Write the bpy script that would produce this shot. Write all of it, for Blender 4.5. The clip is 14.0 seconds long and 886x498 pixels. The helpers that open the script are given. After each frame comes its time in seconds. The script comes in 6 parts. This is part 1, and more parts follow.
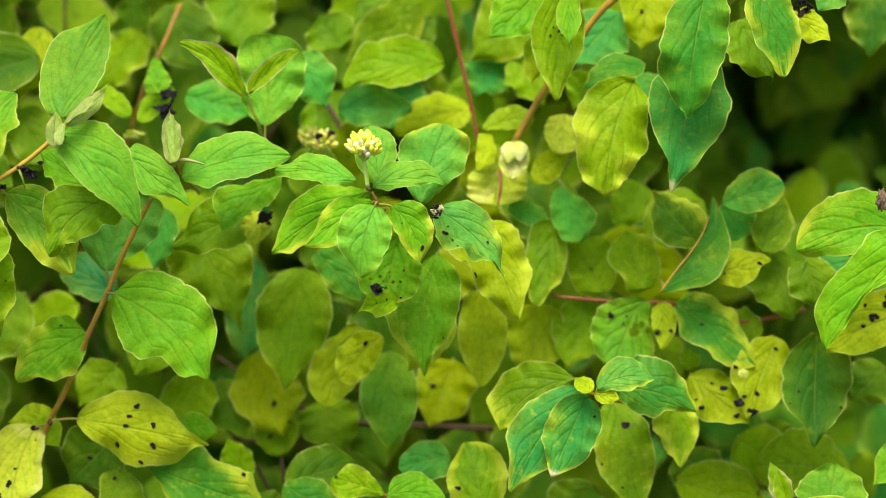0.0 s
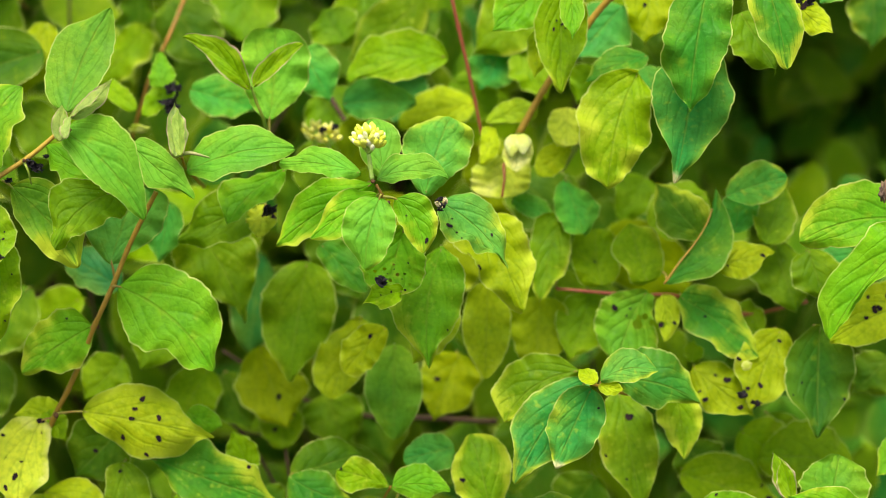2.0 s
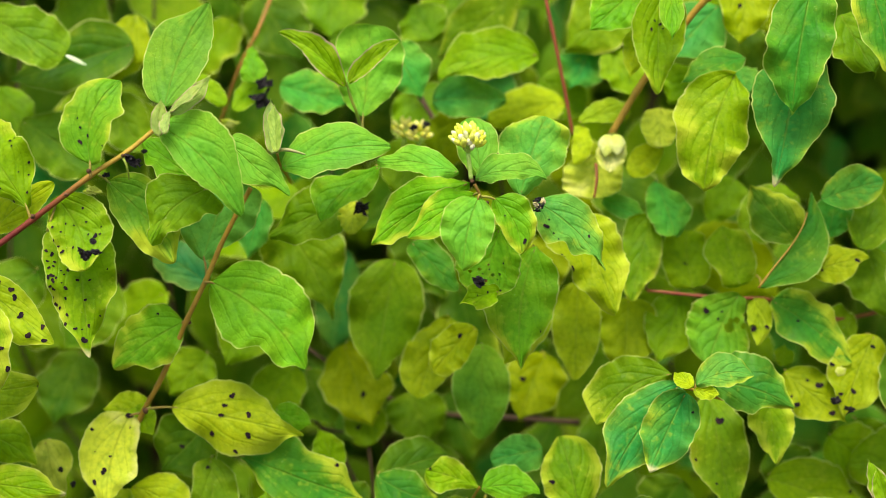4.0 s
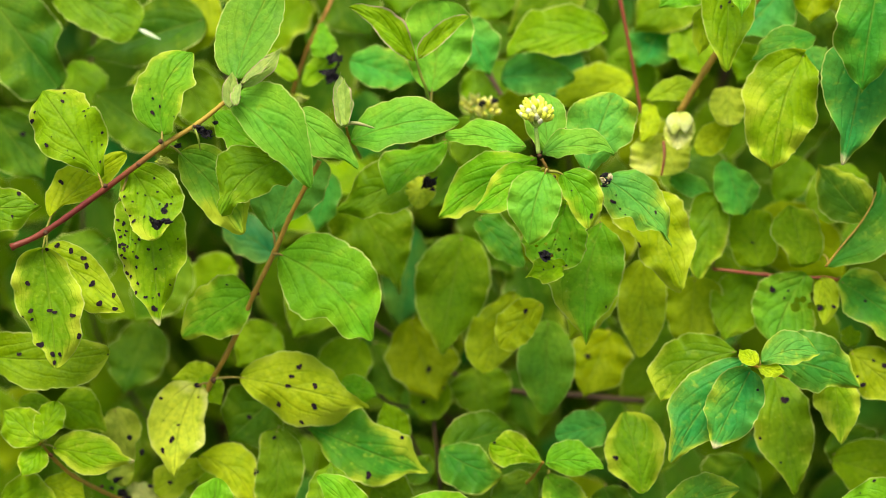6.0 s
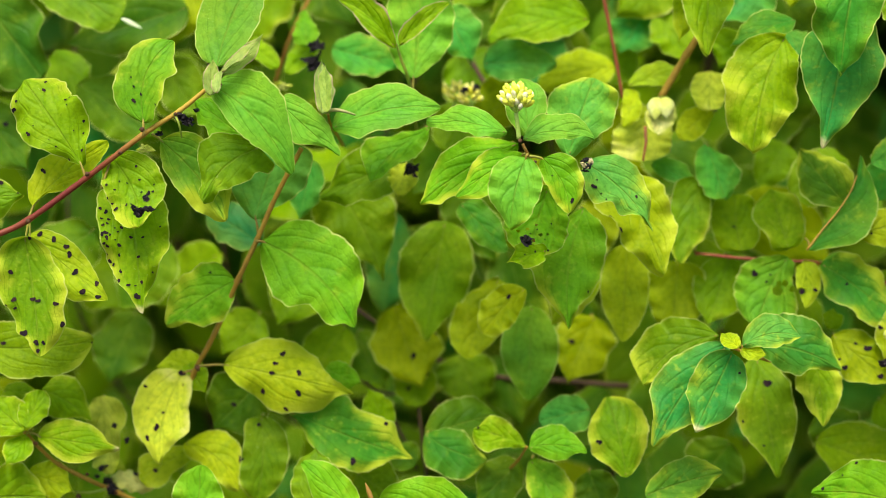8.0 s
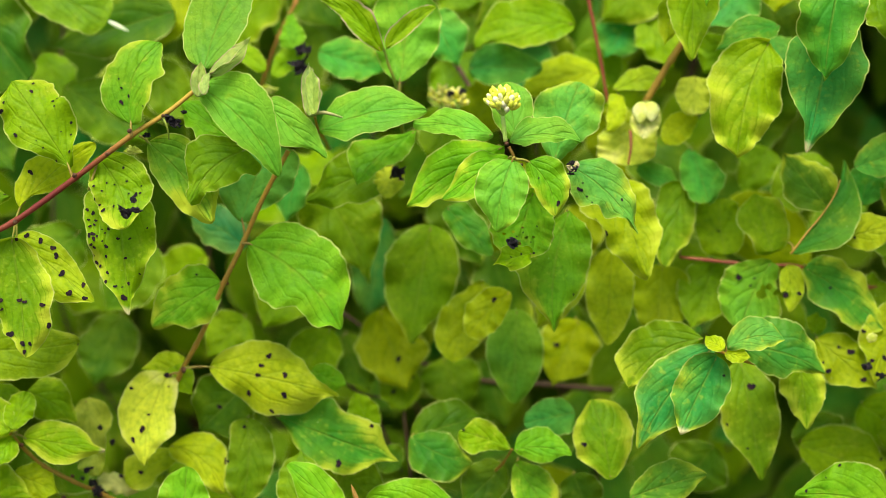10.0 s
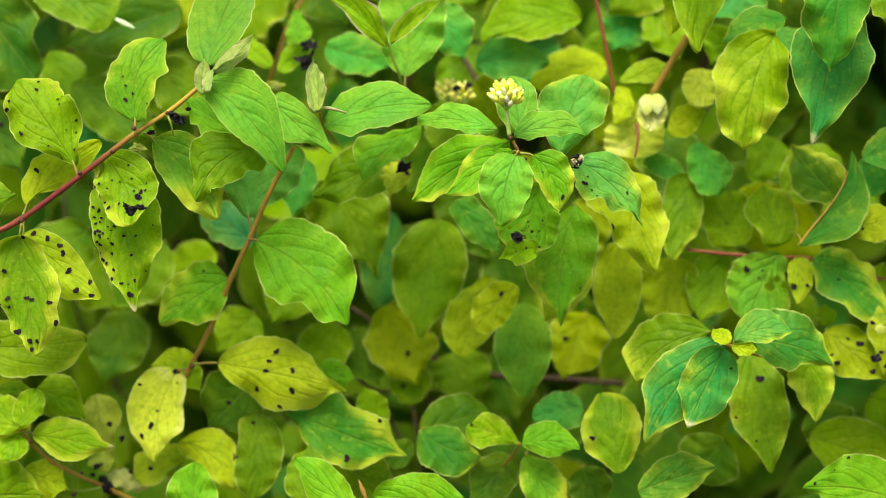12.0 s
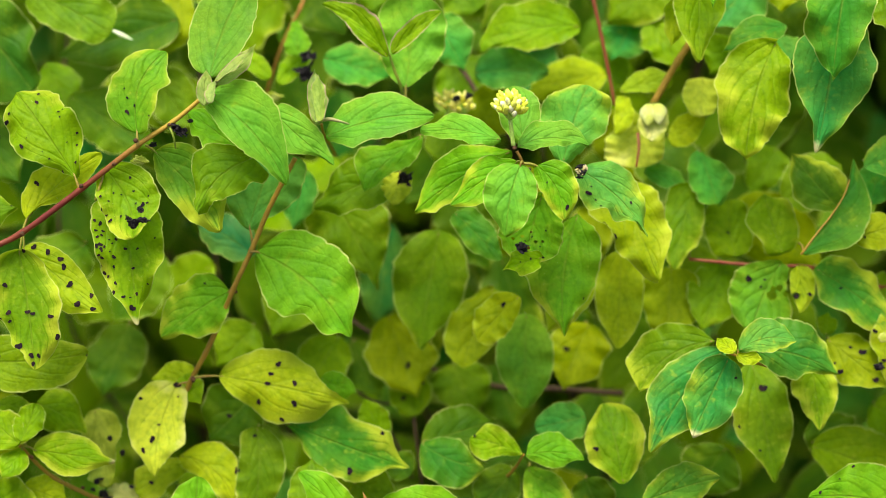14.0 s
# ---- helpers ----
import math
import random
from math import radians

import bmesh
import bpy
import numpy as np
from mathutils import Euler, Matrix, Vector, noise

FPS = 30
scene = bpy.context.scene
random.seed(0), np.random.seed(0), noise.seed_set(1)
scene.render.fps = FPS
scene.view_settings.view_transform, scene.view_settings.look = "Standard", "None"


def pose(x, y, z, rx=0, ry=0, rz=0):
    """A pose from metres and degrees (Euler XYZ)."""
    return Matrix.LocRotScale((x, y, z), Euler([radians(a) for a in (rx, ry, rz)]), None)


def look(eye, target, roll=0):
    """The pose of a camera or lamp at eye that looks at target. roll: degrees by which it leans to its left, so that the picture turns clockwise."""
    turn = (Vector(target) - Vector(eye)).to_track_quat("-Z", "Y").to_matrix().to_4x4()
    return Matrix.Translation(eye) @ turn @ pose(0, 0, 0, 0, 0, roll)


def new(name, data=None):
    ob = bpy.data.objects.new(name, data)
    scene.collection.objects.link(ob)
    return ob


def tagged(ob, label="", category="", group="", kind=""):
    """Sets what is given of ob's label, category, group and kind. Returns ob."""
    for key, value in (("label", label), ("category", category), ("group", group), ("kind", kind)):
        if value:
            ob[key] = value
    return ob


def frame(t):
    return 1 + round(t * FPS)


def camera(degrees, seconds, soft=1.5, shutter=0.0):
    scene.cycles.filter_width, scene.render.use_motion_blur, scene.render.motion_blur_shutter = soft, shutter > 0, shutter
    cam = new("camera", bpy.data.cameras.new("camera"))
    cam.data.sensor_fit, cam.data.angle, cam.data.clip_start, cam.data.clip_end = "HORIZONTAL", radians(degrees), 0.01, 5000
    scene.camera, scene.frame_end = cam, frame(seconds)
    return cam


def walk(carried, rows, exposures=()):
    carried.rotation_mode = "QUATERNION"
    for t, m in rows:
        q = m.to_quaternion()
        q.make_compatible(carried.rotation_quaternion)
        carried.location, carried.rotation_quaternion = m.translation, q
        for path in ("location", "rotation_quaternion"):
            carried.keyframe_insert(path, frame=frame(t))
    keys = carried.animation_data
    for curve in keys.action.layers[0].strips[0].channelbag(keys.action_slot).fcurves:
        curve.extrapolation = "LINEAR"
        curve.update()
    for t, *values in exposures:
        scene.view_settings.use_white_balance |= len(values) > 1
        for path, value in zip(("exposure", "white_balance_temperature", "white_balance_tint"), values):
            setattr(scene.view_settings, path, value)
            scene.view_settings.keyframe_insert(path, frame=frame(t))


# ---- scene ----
cam = camera(28, 14.0, soft=0.6)
cam.data.dof.use_dof = True
cam.data.dof.focus_distance = 0.790
cam.data.dof.aperture_fstop = 4.9
walk(cam, [
    (0.0, pose(0.01830, 0.00451, 1.15627, 78.409, 0.180, -1.837)),
    (0.5, pose(0.01613, 0.00350, 1.15514, 78.430, 0.263, -1.968)),
    (1.0, pose(0.01588, 0.00271, 1.15630, 78.374, 0.272, -2.100)),
    (1.5, pose(0.01772, 0.00099, 1.15425, 78.492, 0.253, -1.943)),
    (2.0, pose(0.01721, 0.00118, 1.15408, 78.365, 0.312, -1.796)),
    (2.5, pose(0.01289, 0.00304, 1.15399, 78.132, 0.323, -1.774)),
    (3.0, pose(0.00463, 0.00580, 1.15627, 77.711, 0.154, -1.714)),
    (3.5, pose(-0.00447, 0.00665, 1.15568, 77.763, -0.000, -1.452)),
    (4.0, pose(-0.01355, 0.00811, 1.15747, 78.038, -0.315, -0.775)),
    (4.2, pose(-0.01631, 0.00836, 1.15808, 78.188, -0.493, -0.362)),
    (6.3, pose(-0.01093, -0.00011, 1.14883, 77.752, -0.514, 1.549)),
    (6.5, pose(-0.00734, -0.00118, 1.14797, 77.790, -0.464, 1.490)),
    (7.0, pose(-0.00144, -0.00216, 1.14679, 77.783, -0.284, 1.435)),
    (7.5, pose(-0.00433, -0.00104, 1.14807, 77.540, -0.191, 1.382)),
    (10.0, pose(-0.00995, -0.00492, 1.14439, 77.920, -0.477, 0.656)),
    (10.5, pose(-0.00082, -0.00915, 1.14323, 78.347, -0.157, 0.903)),
    (11.0, pose(0.00563, -0.01052, 1.14159, 78.536, 0.087, 1.347)),
    (11.5, pose(0.00468, -0.00843, 1.14236, 78.150, 0.169, 1.464)),
    (12.0, pose(0.00048, -0.00427, 1.14559, 77.659, 0.139, 1.462)),
    (12.5, pose(-0.00553, -0.00210, 1.14540, 77.568, 0.115, 1.421)),
    (13.0, pose(-0.01087, 0.00003, 1.14584, 77.571, 0.152, 1.197)),
    (13.5, pose(-0.01397, 0.00124, 1.14745, 77.581, 0.150, 0.803)),
    (14.0, pose(-0.01265, -0.00131, 1.14537, 77.981, 0.318, 0.584)),
], exposures=[(0.0, 0.84, 7150, 9), (14.0, 0.84, 7150, 9)])

# ---- light: bright, softly veiled daylight from above and behind the camera ----
SUN_UP, SUN_ROUND = radians(66), radians(196)
world = bpy.data.worlds.new("sky")
world.use_nodes = True
scene.world = world
sky = world.node_tree.nodes.new("ShaderNodeTexSky")
sky.sky_type, sky.sun_disc = "NISHITA", False
sky.sun_elevation, sky.sun_rotation = SUN_UP, SUN_ROUND
sky.dust_density = 3.0
world.node_tree.links.new(sky.outputs[0], world.node_tree.nodes["Background"].inputs[0])
world.node_tree.nodes["Background"].inputs[1].default_value = 0.135
sun = new("sun", bpy.data.lights.new("sun", "SUN"))
sun.data.energy, sun.data.angle, sun.data.color = 3.0, radians(38), (1.0, 0.95, 0.86)
toward = Vector((math.sin(SUN_ROUND) * math.cos(SUN_UP), math.cos(SUN_ROUND) * math.cos(SUN_UP), math.sin(SUN_UP)))
sun.matrix_world = look(toward * 10, (0, 0, 0))


# ---- materials ----
class Nodes:
    def __init__(self, name):
        self.mat = bpy.data.materials.new(name)
        self.mat.use_nodes = True
        self.tree = self.mat.node_tree
        self.tree.nodes.clear()
        self.out = self.tree.nodes.new("ShaderNodeOutputMaterial")

    def put(self, target, value):
        if hasattr(value, "is_linked"):
            self.tree.links.new(value, target)
        else:
            target.default_value = value

    def math(self, op, a, b=0.0):
        n = self.tree.nodes.new("ShaderNodeMath")
        n.operation = op
        self.put(n.inputs[0], a), self.put(n.inputs[1], b)
        return n.outputs[0]

    def ramp(self, value, lo, hi, a=0.0, b=1.0):
        n = self.tree.nodes.new("ShaderNodeMapRange")
        n.interpolation_type = "SMOOTHSTEP"
        for i, v in enumerate((value, lo, hi, a, b)):
            self.put(n.inputs[i], v)
        return n.outputs[0]

    def mix(self, fac, a, b, blend="MIX"):
        n = self.tree.nodes.new("ShaderNodeMix")
        n.data_type, n.blend_type = "RGBA", blend
        self.put(n.inputs[0], fac), self.put(n.inputs[6], a), self.put(n.inputs[7], b)
        return n.outputs[2]

    def noise(self, coord, scale, detail=2.0):
        n = self.tree.nodes.new("ShaderNodeTexNoise")
        self.put(n.inputs["Vector"], coord)
        n.inputs["Scale"].default_value, n.inputs["Detail"].default_value = scale, detail
        return n.outputs["Fac"]

    def coord(self):
        """Object coordinates, shifted at random from object to object."""
        t = self.tree.nodes.new("ShaderNodeTexCoord")
        info = self.tree.nodes.new("ShaderNodeObjectInfo")
        add = self.tree.nodes.new("ShaderNodeVectorMath")
        self.tree.links.new(t.outputs["Object"], add.inputs[0])
        self.tree.links.new(self.math("MULTIPLY", info.outputs["Random"], 37.0), add.inputs[1])
        return add.outputs[0], info

    def bump(self, height, strength, distance):
        n = self.tree.nodes.new("ShaderNodeBump")
        n.inputs["Strength"].default_value, n.inputs["Distance"].default_value = strength, distance
        self.put(n.inputs["Height"], height)
        return n.outputs[0]

    def surface(self, colour, rough, normal=None, spec=0.35, through_light=0.0, through_colour=None):
        p = self.tree.nodes.new("ShaderNodeBsdfPrincipled")
        self.put(p.inputs["Base Color"], colour), self.put(p.inputs["Roughness"], rough)
        p.inputs["Specular IOR Level"].default_value = spec
        if normal:
            self.tree.links.new(normal, p.inputs["Normal"])
        last = p.outputs[0]
        if through_light:
            tr = self.tree.nodes.new("ShaderNodeBsdfTranslucent")
            self.put(tr.inputs["Color"], through_colour or colour)
            m = self.tree.nodes.new("ShaderNodeMixShader")
            m.inputs[0].default_value = through_light
            self.tree.links.new(last, m.inputs[1]), self.tree.links.new(tr.outputs[0], m.inputs[2])
            last = m.outputs[0]
        self.tree.links.new(last, self.out.inputs[0])
        return self.mat


def leaf_material(name, crowd=False, margin=(0.58, 0.66, 0.18, 1), spread=0.95):
    """Leaf blade: colour from the object, or at random in a crowd of leaves; veins, painted furrow shade, blotches,
    yellowing towards the margin, a light rim.
    """
    n = Nodes(name)
    coord, info = n.coord()
    uv = n.tree.nodes.new("ShaderNodeUVMap")
    sep = n.tree.nodes.new("ShaderNodeSeparateXYZ")
    n.tree.links.new(uv.outputs[0], sep.inputs[0])
    u, side = sep.outputs[0], sep.outputs[1]
    v = n.math("ABSOLUTE", n.math("SUBTRACT", n.math("MULTIPLY", side, 2.0), 1.0))
    if crowd:
        geo = n.tree.nodes.new("ShaderNodeNewGeometry")
        pick = n.tree.nodes.new("ShaderNodeValToRGB")
        n.tree.links.new(geo.outputs["Random Per Island"], pick.inputs[0])
        ramp = pick.color_ramp
        ramp.elements[0].position, ramp.elements[0].color = 0.0, DEEP
        ramp.elements[1].position, ramp.elements[1].color = 1.0, LIME
        for at, c in ((0.25, DEEP), (0.45, MID), (0.65, TEAL), (0.82, OLIVE)):
            ramp.elements.new(at).color = c
        base, edge = pick.outputs[0], 0.3
    else:
        base, edge = info.outputs["Color"], n.math("MODULO", info.outputs["Alpha"], 2.0)
    big, fine = n.noise(coord, 42.0, 3.0), n.noise(coord, 420.0, 3.0)
    # side veins curve from the midrib towards the tip
    arc = n.math("LOGARITHM", n.math("MAXIMUM", n.math("SUBTRACT", 1.0, n.math("MULTIPLY", v, 1.06)), 0.03), math.e)
    s = n.math("MULTIPLY", n.math("ADD", u, n.math("MULTIPLY", arc, 0.42)), 3.9)
    d = n.math("ABSOLUTE", n.math("SUBTRACT", n.math("FRACT", s), 0.5))
    vein = n.math("MULTIPLY", n.ramp(d, 0.0, 0.065, 1.0, 0.0), n.ramp(v, 0.5, 0.9, 1.0, 0.0))
    rib = n.ramp(v, 0.008, 0.055, 1.0, 0.0)
    net = n.tree.nodes.new("ShaderNodeTexVoronoi")
    net.feature = "DISTANCE_TO_EDGE"
    n.tree.links.new(coord, net.inputs["Vector"])
    net.inputs["Scale"].default_value = 330.0
    cell = n.ramp(net.outputs["Distance"], 0.0, 0.25)
    # blotches of lighter and yellower tissue between the veins
    mid = n.noise(coord, 130.0, 4.0)
    colour = n.mix(n.ramp(big, 0.42, 0.72, 0.0, 0.5), base, n.mix(0.5, base, (0.33, 0.46, 0.012, 1)))
    colour = n.mix(n.ramp(big, 0.25, 0.5, 0.6, 0.0), colour, n.mix(1.0, base, (0.70, 0.87, 1.15, 1), "MULTIPLY"))
    colour = n.mix(n.ramp(mid, 0.35, 0.65, 0.3, 0.0), colour, n.mix(1.0, colour, (0.68, 0.78, 0.8, 1), "MULTIPLY"))
    colour = n.mix(n.ramp(mid, 0.58, 0.75, 0.0, 0.3), colour, (0.40, 0.50, 0.03, 1))
    colour = n.mix(n.ramp(fine, 0.3, 0.6, 0.75, 0.0), colour, n.mix(1.0, colour, (0.62, 0.74, 0.7, 1), "MULTIPLY"))
    colour = n.mix(n.ramp(v, 0.1, 0.95, 0.0, 0.35), colour, n.mix(0.4, colour, (0.34, 0.48, 0.015, 1)))
    reach = n.math("ADD", n.math("ADD", n.math("MULTIPLY", n.math("POWER", v, 1.6), 0.78), n.math("MULTIPLY", n.math("POWER", u, 2.5), 0.55)),
                   n.math("ADD", n.math("MULTIPLY", n.math("SUBTRACT", big, 0.5), 1.7), n.math("MULTIPLY", n.math("SUBTRACT", mid, 0.5), 0.4)))
    reach = n.math("SUBTRACT", reach, n.math("MULTIPLY", n.math("MAXIMUM", n.ramp(d, 0.0, 0.16, 1.0, 0.0), n.ramp(v, 0.0, 0.12, 1.0, 0.0)), 0.16))
    start = n.math("SUBTRACT", 0.98, n.math("MULTIPLY", edge, 0.75))
    yellow = n.math("MULTIPLY", n.ramp(reach, start, n.math("ADD", start, 0.5)), n.ramp(edge, 0.0, 0.25))
    # the margin yellows in some places and stays green in others
    spared = n.ramp(n.math("ADD", n.noise(coord, 75.0, 1.0), n.math("MULTIPLY", edge, 0.12)), 0.44, 0.60, 0.25, 1.0)
    yellow = n.math("MULTIPLY", yellow, n.math("MAXIMUM", spared, n.ramp(u, 0.72, 0.92)))
    colour = n.mix(n.math("MULTIPLY", yellow, 0.9), colour, n.mix(mid, (0.36, 0.52, 0.015, 1), (0.60, 0.66, 0.06, 1)))
    flecks = n.math("MULTIPLY", n.ramp(n.noise(coord, 330.0, 5.0), 0.54, 0.74), n.ramp(big, 0.4, 0.6, 0.1, 0.5))
    colour = n.mix(n.math("MULTIPLY", flecks, n.ramp(edge, 0.0, 0.6, 0.25, 1.0)), colour, (0.52, 0.60, 0.05, 1))
    # the palest leaves bleach to cream in broad patches
    tone = n.tree.nodes.new("ShaderNodeSeparateColor")
    n.tree.links.new(base, tone.inputs[0])
    cream = n.math("MULTIPLY", n.ramp(tone.outputs[0], 0.58, 0.74), n.ramp(n.math("ADD", n.noise(coord, 34.0, 2.0), n.math("MULTIPLY", mid, 0.25)), 0.55, 0.68, 0.0, 0.75))
    colour = n.mix(cream, colour, n.mix(mid, (0.74, 0.73, 0.15, 1), (0.82, 0.81, 0.34, 1)))
    # pin-point pale pores and thin scratches
    pores = n.math("MULTIPLY", n.ramp(n.noise(coord, 950.0, 2.0), 0.68, 0.76), n.ramp(big, 0.45, 0.65, 0.0, 0.35))
    colour = n.mix(pores, colour, (0.62, 0.70, 0.30, 1))
    if not crowd:
        dry = n.math("MULTIPLY", n.math("GREATER_THAN", info.outputs["Alpha"], 1.5), n.ramp(n.math("ADD", u, n.math("MULTIPLY", n.math("SUBTRACT", mid, 0.5), 0.2)), 0.90, 0.98))
        colour = n.mix(dry, colour, n.mix(fine, (0.66, 0.60, 0.26, 1), (0.82, 0.78, 0.46, 1)))
    # darker beside the veins: the shading of their furrows, put into the colour
    colour = n.mix(n.math("MULTIPLY", n.ramp(d, 0.04, 0.22, 0.17, 0.0), n.ramp(v, 0.5, 0.85, 1.0, 0.0)), colour, n.mix(1.0, colour, (0.72, 0.84, 0.8, 1), "MULTIPLY"))
    colour = n.mix(n.math("MULTIPLY", vein, 0.21), colour, n.mix(1.0, colour, (0.45, 0.62, 0.45, 1), "MULTIPLY"))
    colour = n.mix(n.math("MULTIPLY", rib, 0.4), colour, n.mix(0.5, n.mix(1.0, colour, (0.6, 0.72, 0.6, 1), "MULTIPLY"), (0.36, 0.46, 0.06, 1)))
    colour = n.mix(n.math("MULTIPLY", n.ramp(v, spread, 0.985, 0.0, 0.95), n.ramp(mid, 0.35, 0.6, 0.45, 1.0)), colour, margin)
    height = n.math("ADD", n.math("SUBTRACT", n.math("MULTIPLY", n.math("MULTIPLY", n.ramp(d, 0.0, 0.22), n.ramp(v, 0.5, 0.85, 1.0, 0.0)), 0.45), n.math("MULTIPLY", rib, 0.9)),
                    n.math("ADD", n.math("MULTIPLY", cell, 0.18), n.math("MULTIPLY", mid, 0.3)))
    rough = n.ramp(n.math("ADD", big, n.math("MULTIPLY", fine, 0.4)), 0.4, 1.0, 0.34, 0.6)
    return n.surface(colour, rough, n.bump(height, 0.6, 0.0009), 0.09, 0.4, n.mix(0.3, colour, (0.4, 0.5, 0.01, 1)))


def plain_material(name, a, b, scale, rough, relief=0.3, depth=0.0006, spec=0.3, stretch=False, ripe=None):
    """Two colours mixed by noise at two scales, with relief."""
    n = Nodes(name)
    coord, _ = n.coord()
    if stretch:
        m = n.tree.nodes.new("ShaderNodeMapping")
        m.inputs["Scale"].default_value = stretch
        n.tree.links.new(coord, m.inputs[0])
        coord = m.outputs[0]
    big, fine = n.noise(coord, scale, 3.0), n.noise(coord, scale * 7, 4.0)
    colour = n.mix(n.ramp(big, 0.35, 0.65), (*a, 1), (*b, 1))
    colour = n.mix(n.ramp(fine, 0.3, 0.7, 0.35, 0.0), colour, n.mix(1.0, colour, (0.45, 0.42, 0.4, 1), "MULTIPLY"))
    if ripe:
        # young wood at the far end of the twig
        split = n.tree.nodes.new("ShaderNodeSeparateXYZ")
        n.tree.links.new(coord if stretch else n.tree.nodes["Texture Coordinate"].outputs["Object"], split.inputs[0])
        colour = n.mix(n.ramp(split.outputs[0], ripe[0], ripe[1]), colour, (*ripe[2], 1))
    return n.surface(colour, n.ramp(fine, 0.2, 0.8, rough - 0.1, rough + 0.15), n.bump(n.math("ADD", big, fine), relief, depth), spec)


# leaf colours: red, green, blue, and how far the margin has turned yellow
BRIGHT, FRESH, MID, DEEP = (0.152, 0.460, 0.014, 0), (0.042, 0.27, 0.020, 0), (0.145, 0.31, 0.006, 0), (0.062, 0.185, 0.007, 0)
TEAL, SEA, LIME, YELLOW = (0.020, 0.315, 0.046, 0), (0.058, 0.37, 0.050, 0), (0.222, 0.42, 0.005, 0), (0.47, 0.60, 0.014, 0)
# paler and bluer than BRIGHT: sky sheen on upper leaves, put into the colour
SHEEN_GREEN = (0.165, 0.515, 0.040, 0)
PINE = (0.012, 0.19, 0.048, 0)
AQUA = (0.115, 0.44, 0.060, 0)
# the second green is darkened: shade on its leaves put into the colour
SPRING, SHADED_GREEN = (0.14, 0.40, 0.030, 0), (0.034, 0.165, 0.012, 0)
CREAM = (0.82, 0.83, 0.05, 0)
WAN = (0.52, 0.58, 0.075, 0)
GOLD, PALE = (0.72, 0.76, 0.06, 0), (0.76, 0.78, 0.30, 0)
YELLOWISH, OLIVE, BUDGREEN = (0.36, 0.46, 0.006, 0), (0.22, 0.40, 0.005, 0), (0.42, 0.56, 0.13, 0)

LEAF = leaf_material("leaf_blade")
YOUNG = leaf_material("young_leaf_blade", margin=(0.60, 0.36, 0.32, 1), spread=0.82)
CROWD = leaf_material("leaf_crowd", crowd=True)
BARK_RED = plain_material("red_bark", (0.27, 0.055, 0.032), (0.30, 0.11, 0.035), 30, 0.45)
BARK_RIPENING = plain_material("ripening_bark", (0.145, 0.018, 0.022), (0.20, 0.045, 0.022), 30, 0.45, ripe=(-0.178, -0.14, (0.40, 0.27, 0.035)))
BARK_BROWN = plain_material("brown_bark", (0.43, 0.265, 0.035), (0.36, 0.225, 0.03), 60, 0.5)
BARK_REDBROWN = plain_material("red_brown_bark", (0.37, 0.17, 0.03), (0.30, 0.17, 0.032), 70, 0.5)
BARK_GREEN = plain_material("green_bark", (0.22, 0.36, 0.04), (0.22, 0.28, 0.03), 70, 0.45)
OLD_BARK = plain_material("old_bark", (0.115, 0.070, 0.038), (0.065, 0.040, 0.022), 25, 0.75, 0.7, 0.002)
STALK = plain_material("leaf_stalk", (0.30, 0.20, 0.04), (0.26, 0.30, 0.04), 90, 0.45)
SPOT = plain_material("leaf_spot", (0.012, 0.009, 0.014), (0.032, 0.018, 0.018), 420, 0.8, spec=0.08)
WITHERED_YELLOW = plain_material("withered_scrap", (0.56, 0.62, 0.16), (0.42, 0.54, 0.04), 200, 0.6, spec=0.1)
DRY = plain_material("dry_tissue", (0.66, 0.58, 0.33), (0.5, 0.42, 0.16), 200, 0.7)
ROT = plain_material("rotted_tissue", (0.012, 0.012, 0.016), (0.03, 0.025, 0.03), 600, 0.6, 0.8, 0.001, 0.2)
PETAL = plain_material("flower_bud", (0.88, 0.92, 0.44), (0.92, 0.93, 0.66), 260, 0.5)
PETAL_YELLOW = plain_material("yellow_flower_bud", (0.70, 0.80, 0.05), (0.80, 0.86, 0.14), 260, 0.5)
FADED = plain_material("faded_flower", (0.80, 0.78, 0.07), (0.84, 0.80, 0.30), 300, 0.6)
CHAFF = plain_material("bleached_tip", (0.56, 0.70, 0.40), (0.66, 0.74, 0.52), 200, 0.6)
NODE = plain_material("leaf_node", (0.06, 0.03, 0.015), (0.14, 0.06, 0.025), 300, 0.7)
PETAL_GREEN = plain_material("flower_cup", (0.40, 0.66, 0.10), (0.50, 0.72, 0.16), 220, 0.5)
BUD = plain_material("bud_scale", (0.27, 0.42, 0.08), (0.36, 0.36, 0.15), 110, 0.6, stretch=(1, 0.2, 1))
WITHERED = plain_material("withered_bud", (0.30, 0.20, 0.11), (0.16, 0.11, 0.08), 300, 0.7, 0.8, 0.001)
BLEACHED = plain_material("bleached_bract", (0.52, 0.57, 0.28), (0.46, 0.54, 0.10), 90, 0.6, spec=0.15)
SOIL = plain_material("soil", (0.05, 0.034, 0.018), (0.085, 0.06, 0.03), 6, 0.9, 0.8, 0.02)


# ---- building helpers ----
def part(name, bm, material, parent, label=""):
    """Links a bmesh, in world space, as one mesh under a thing or a part."""
    me = bpy.data.meshes.new(name)
    bm.to_mesh(me)
    bm.free()
    me.materials.append(material)
    for p in me.polygons:
        p.use_smooth = True
    ob = new(name, me)
    if parent:
        ob.parent = parent
        ob.matrix_parent_inverse = world_of(parent).inverted()
    return tagged(ob, label)


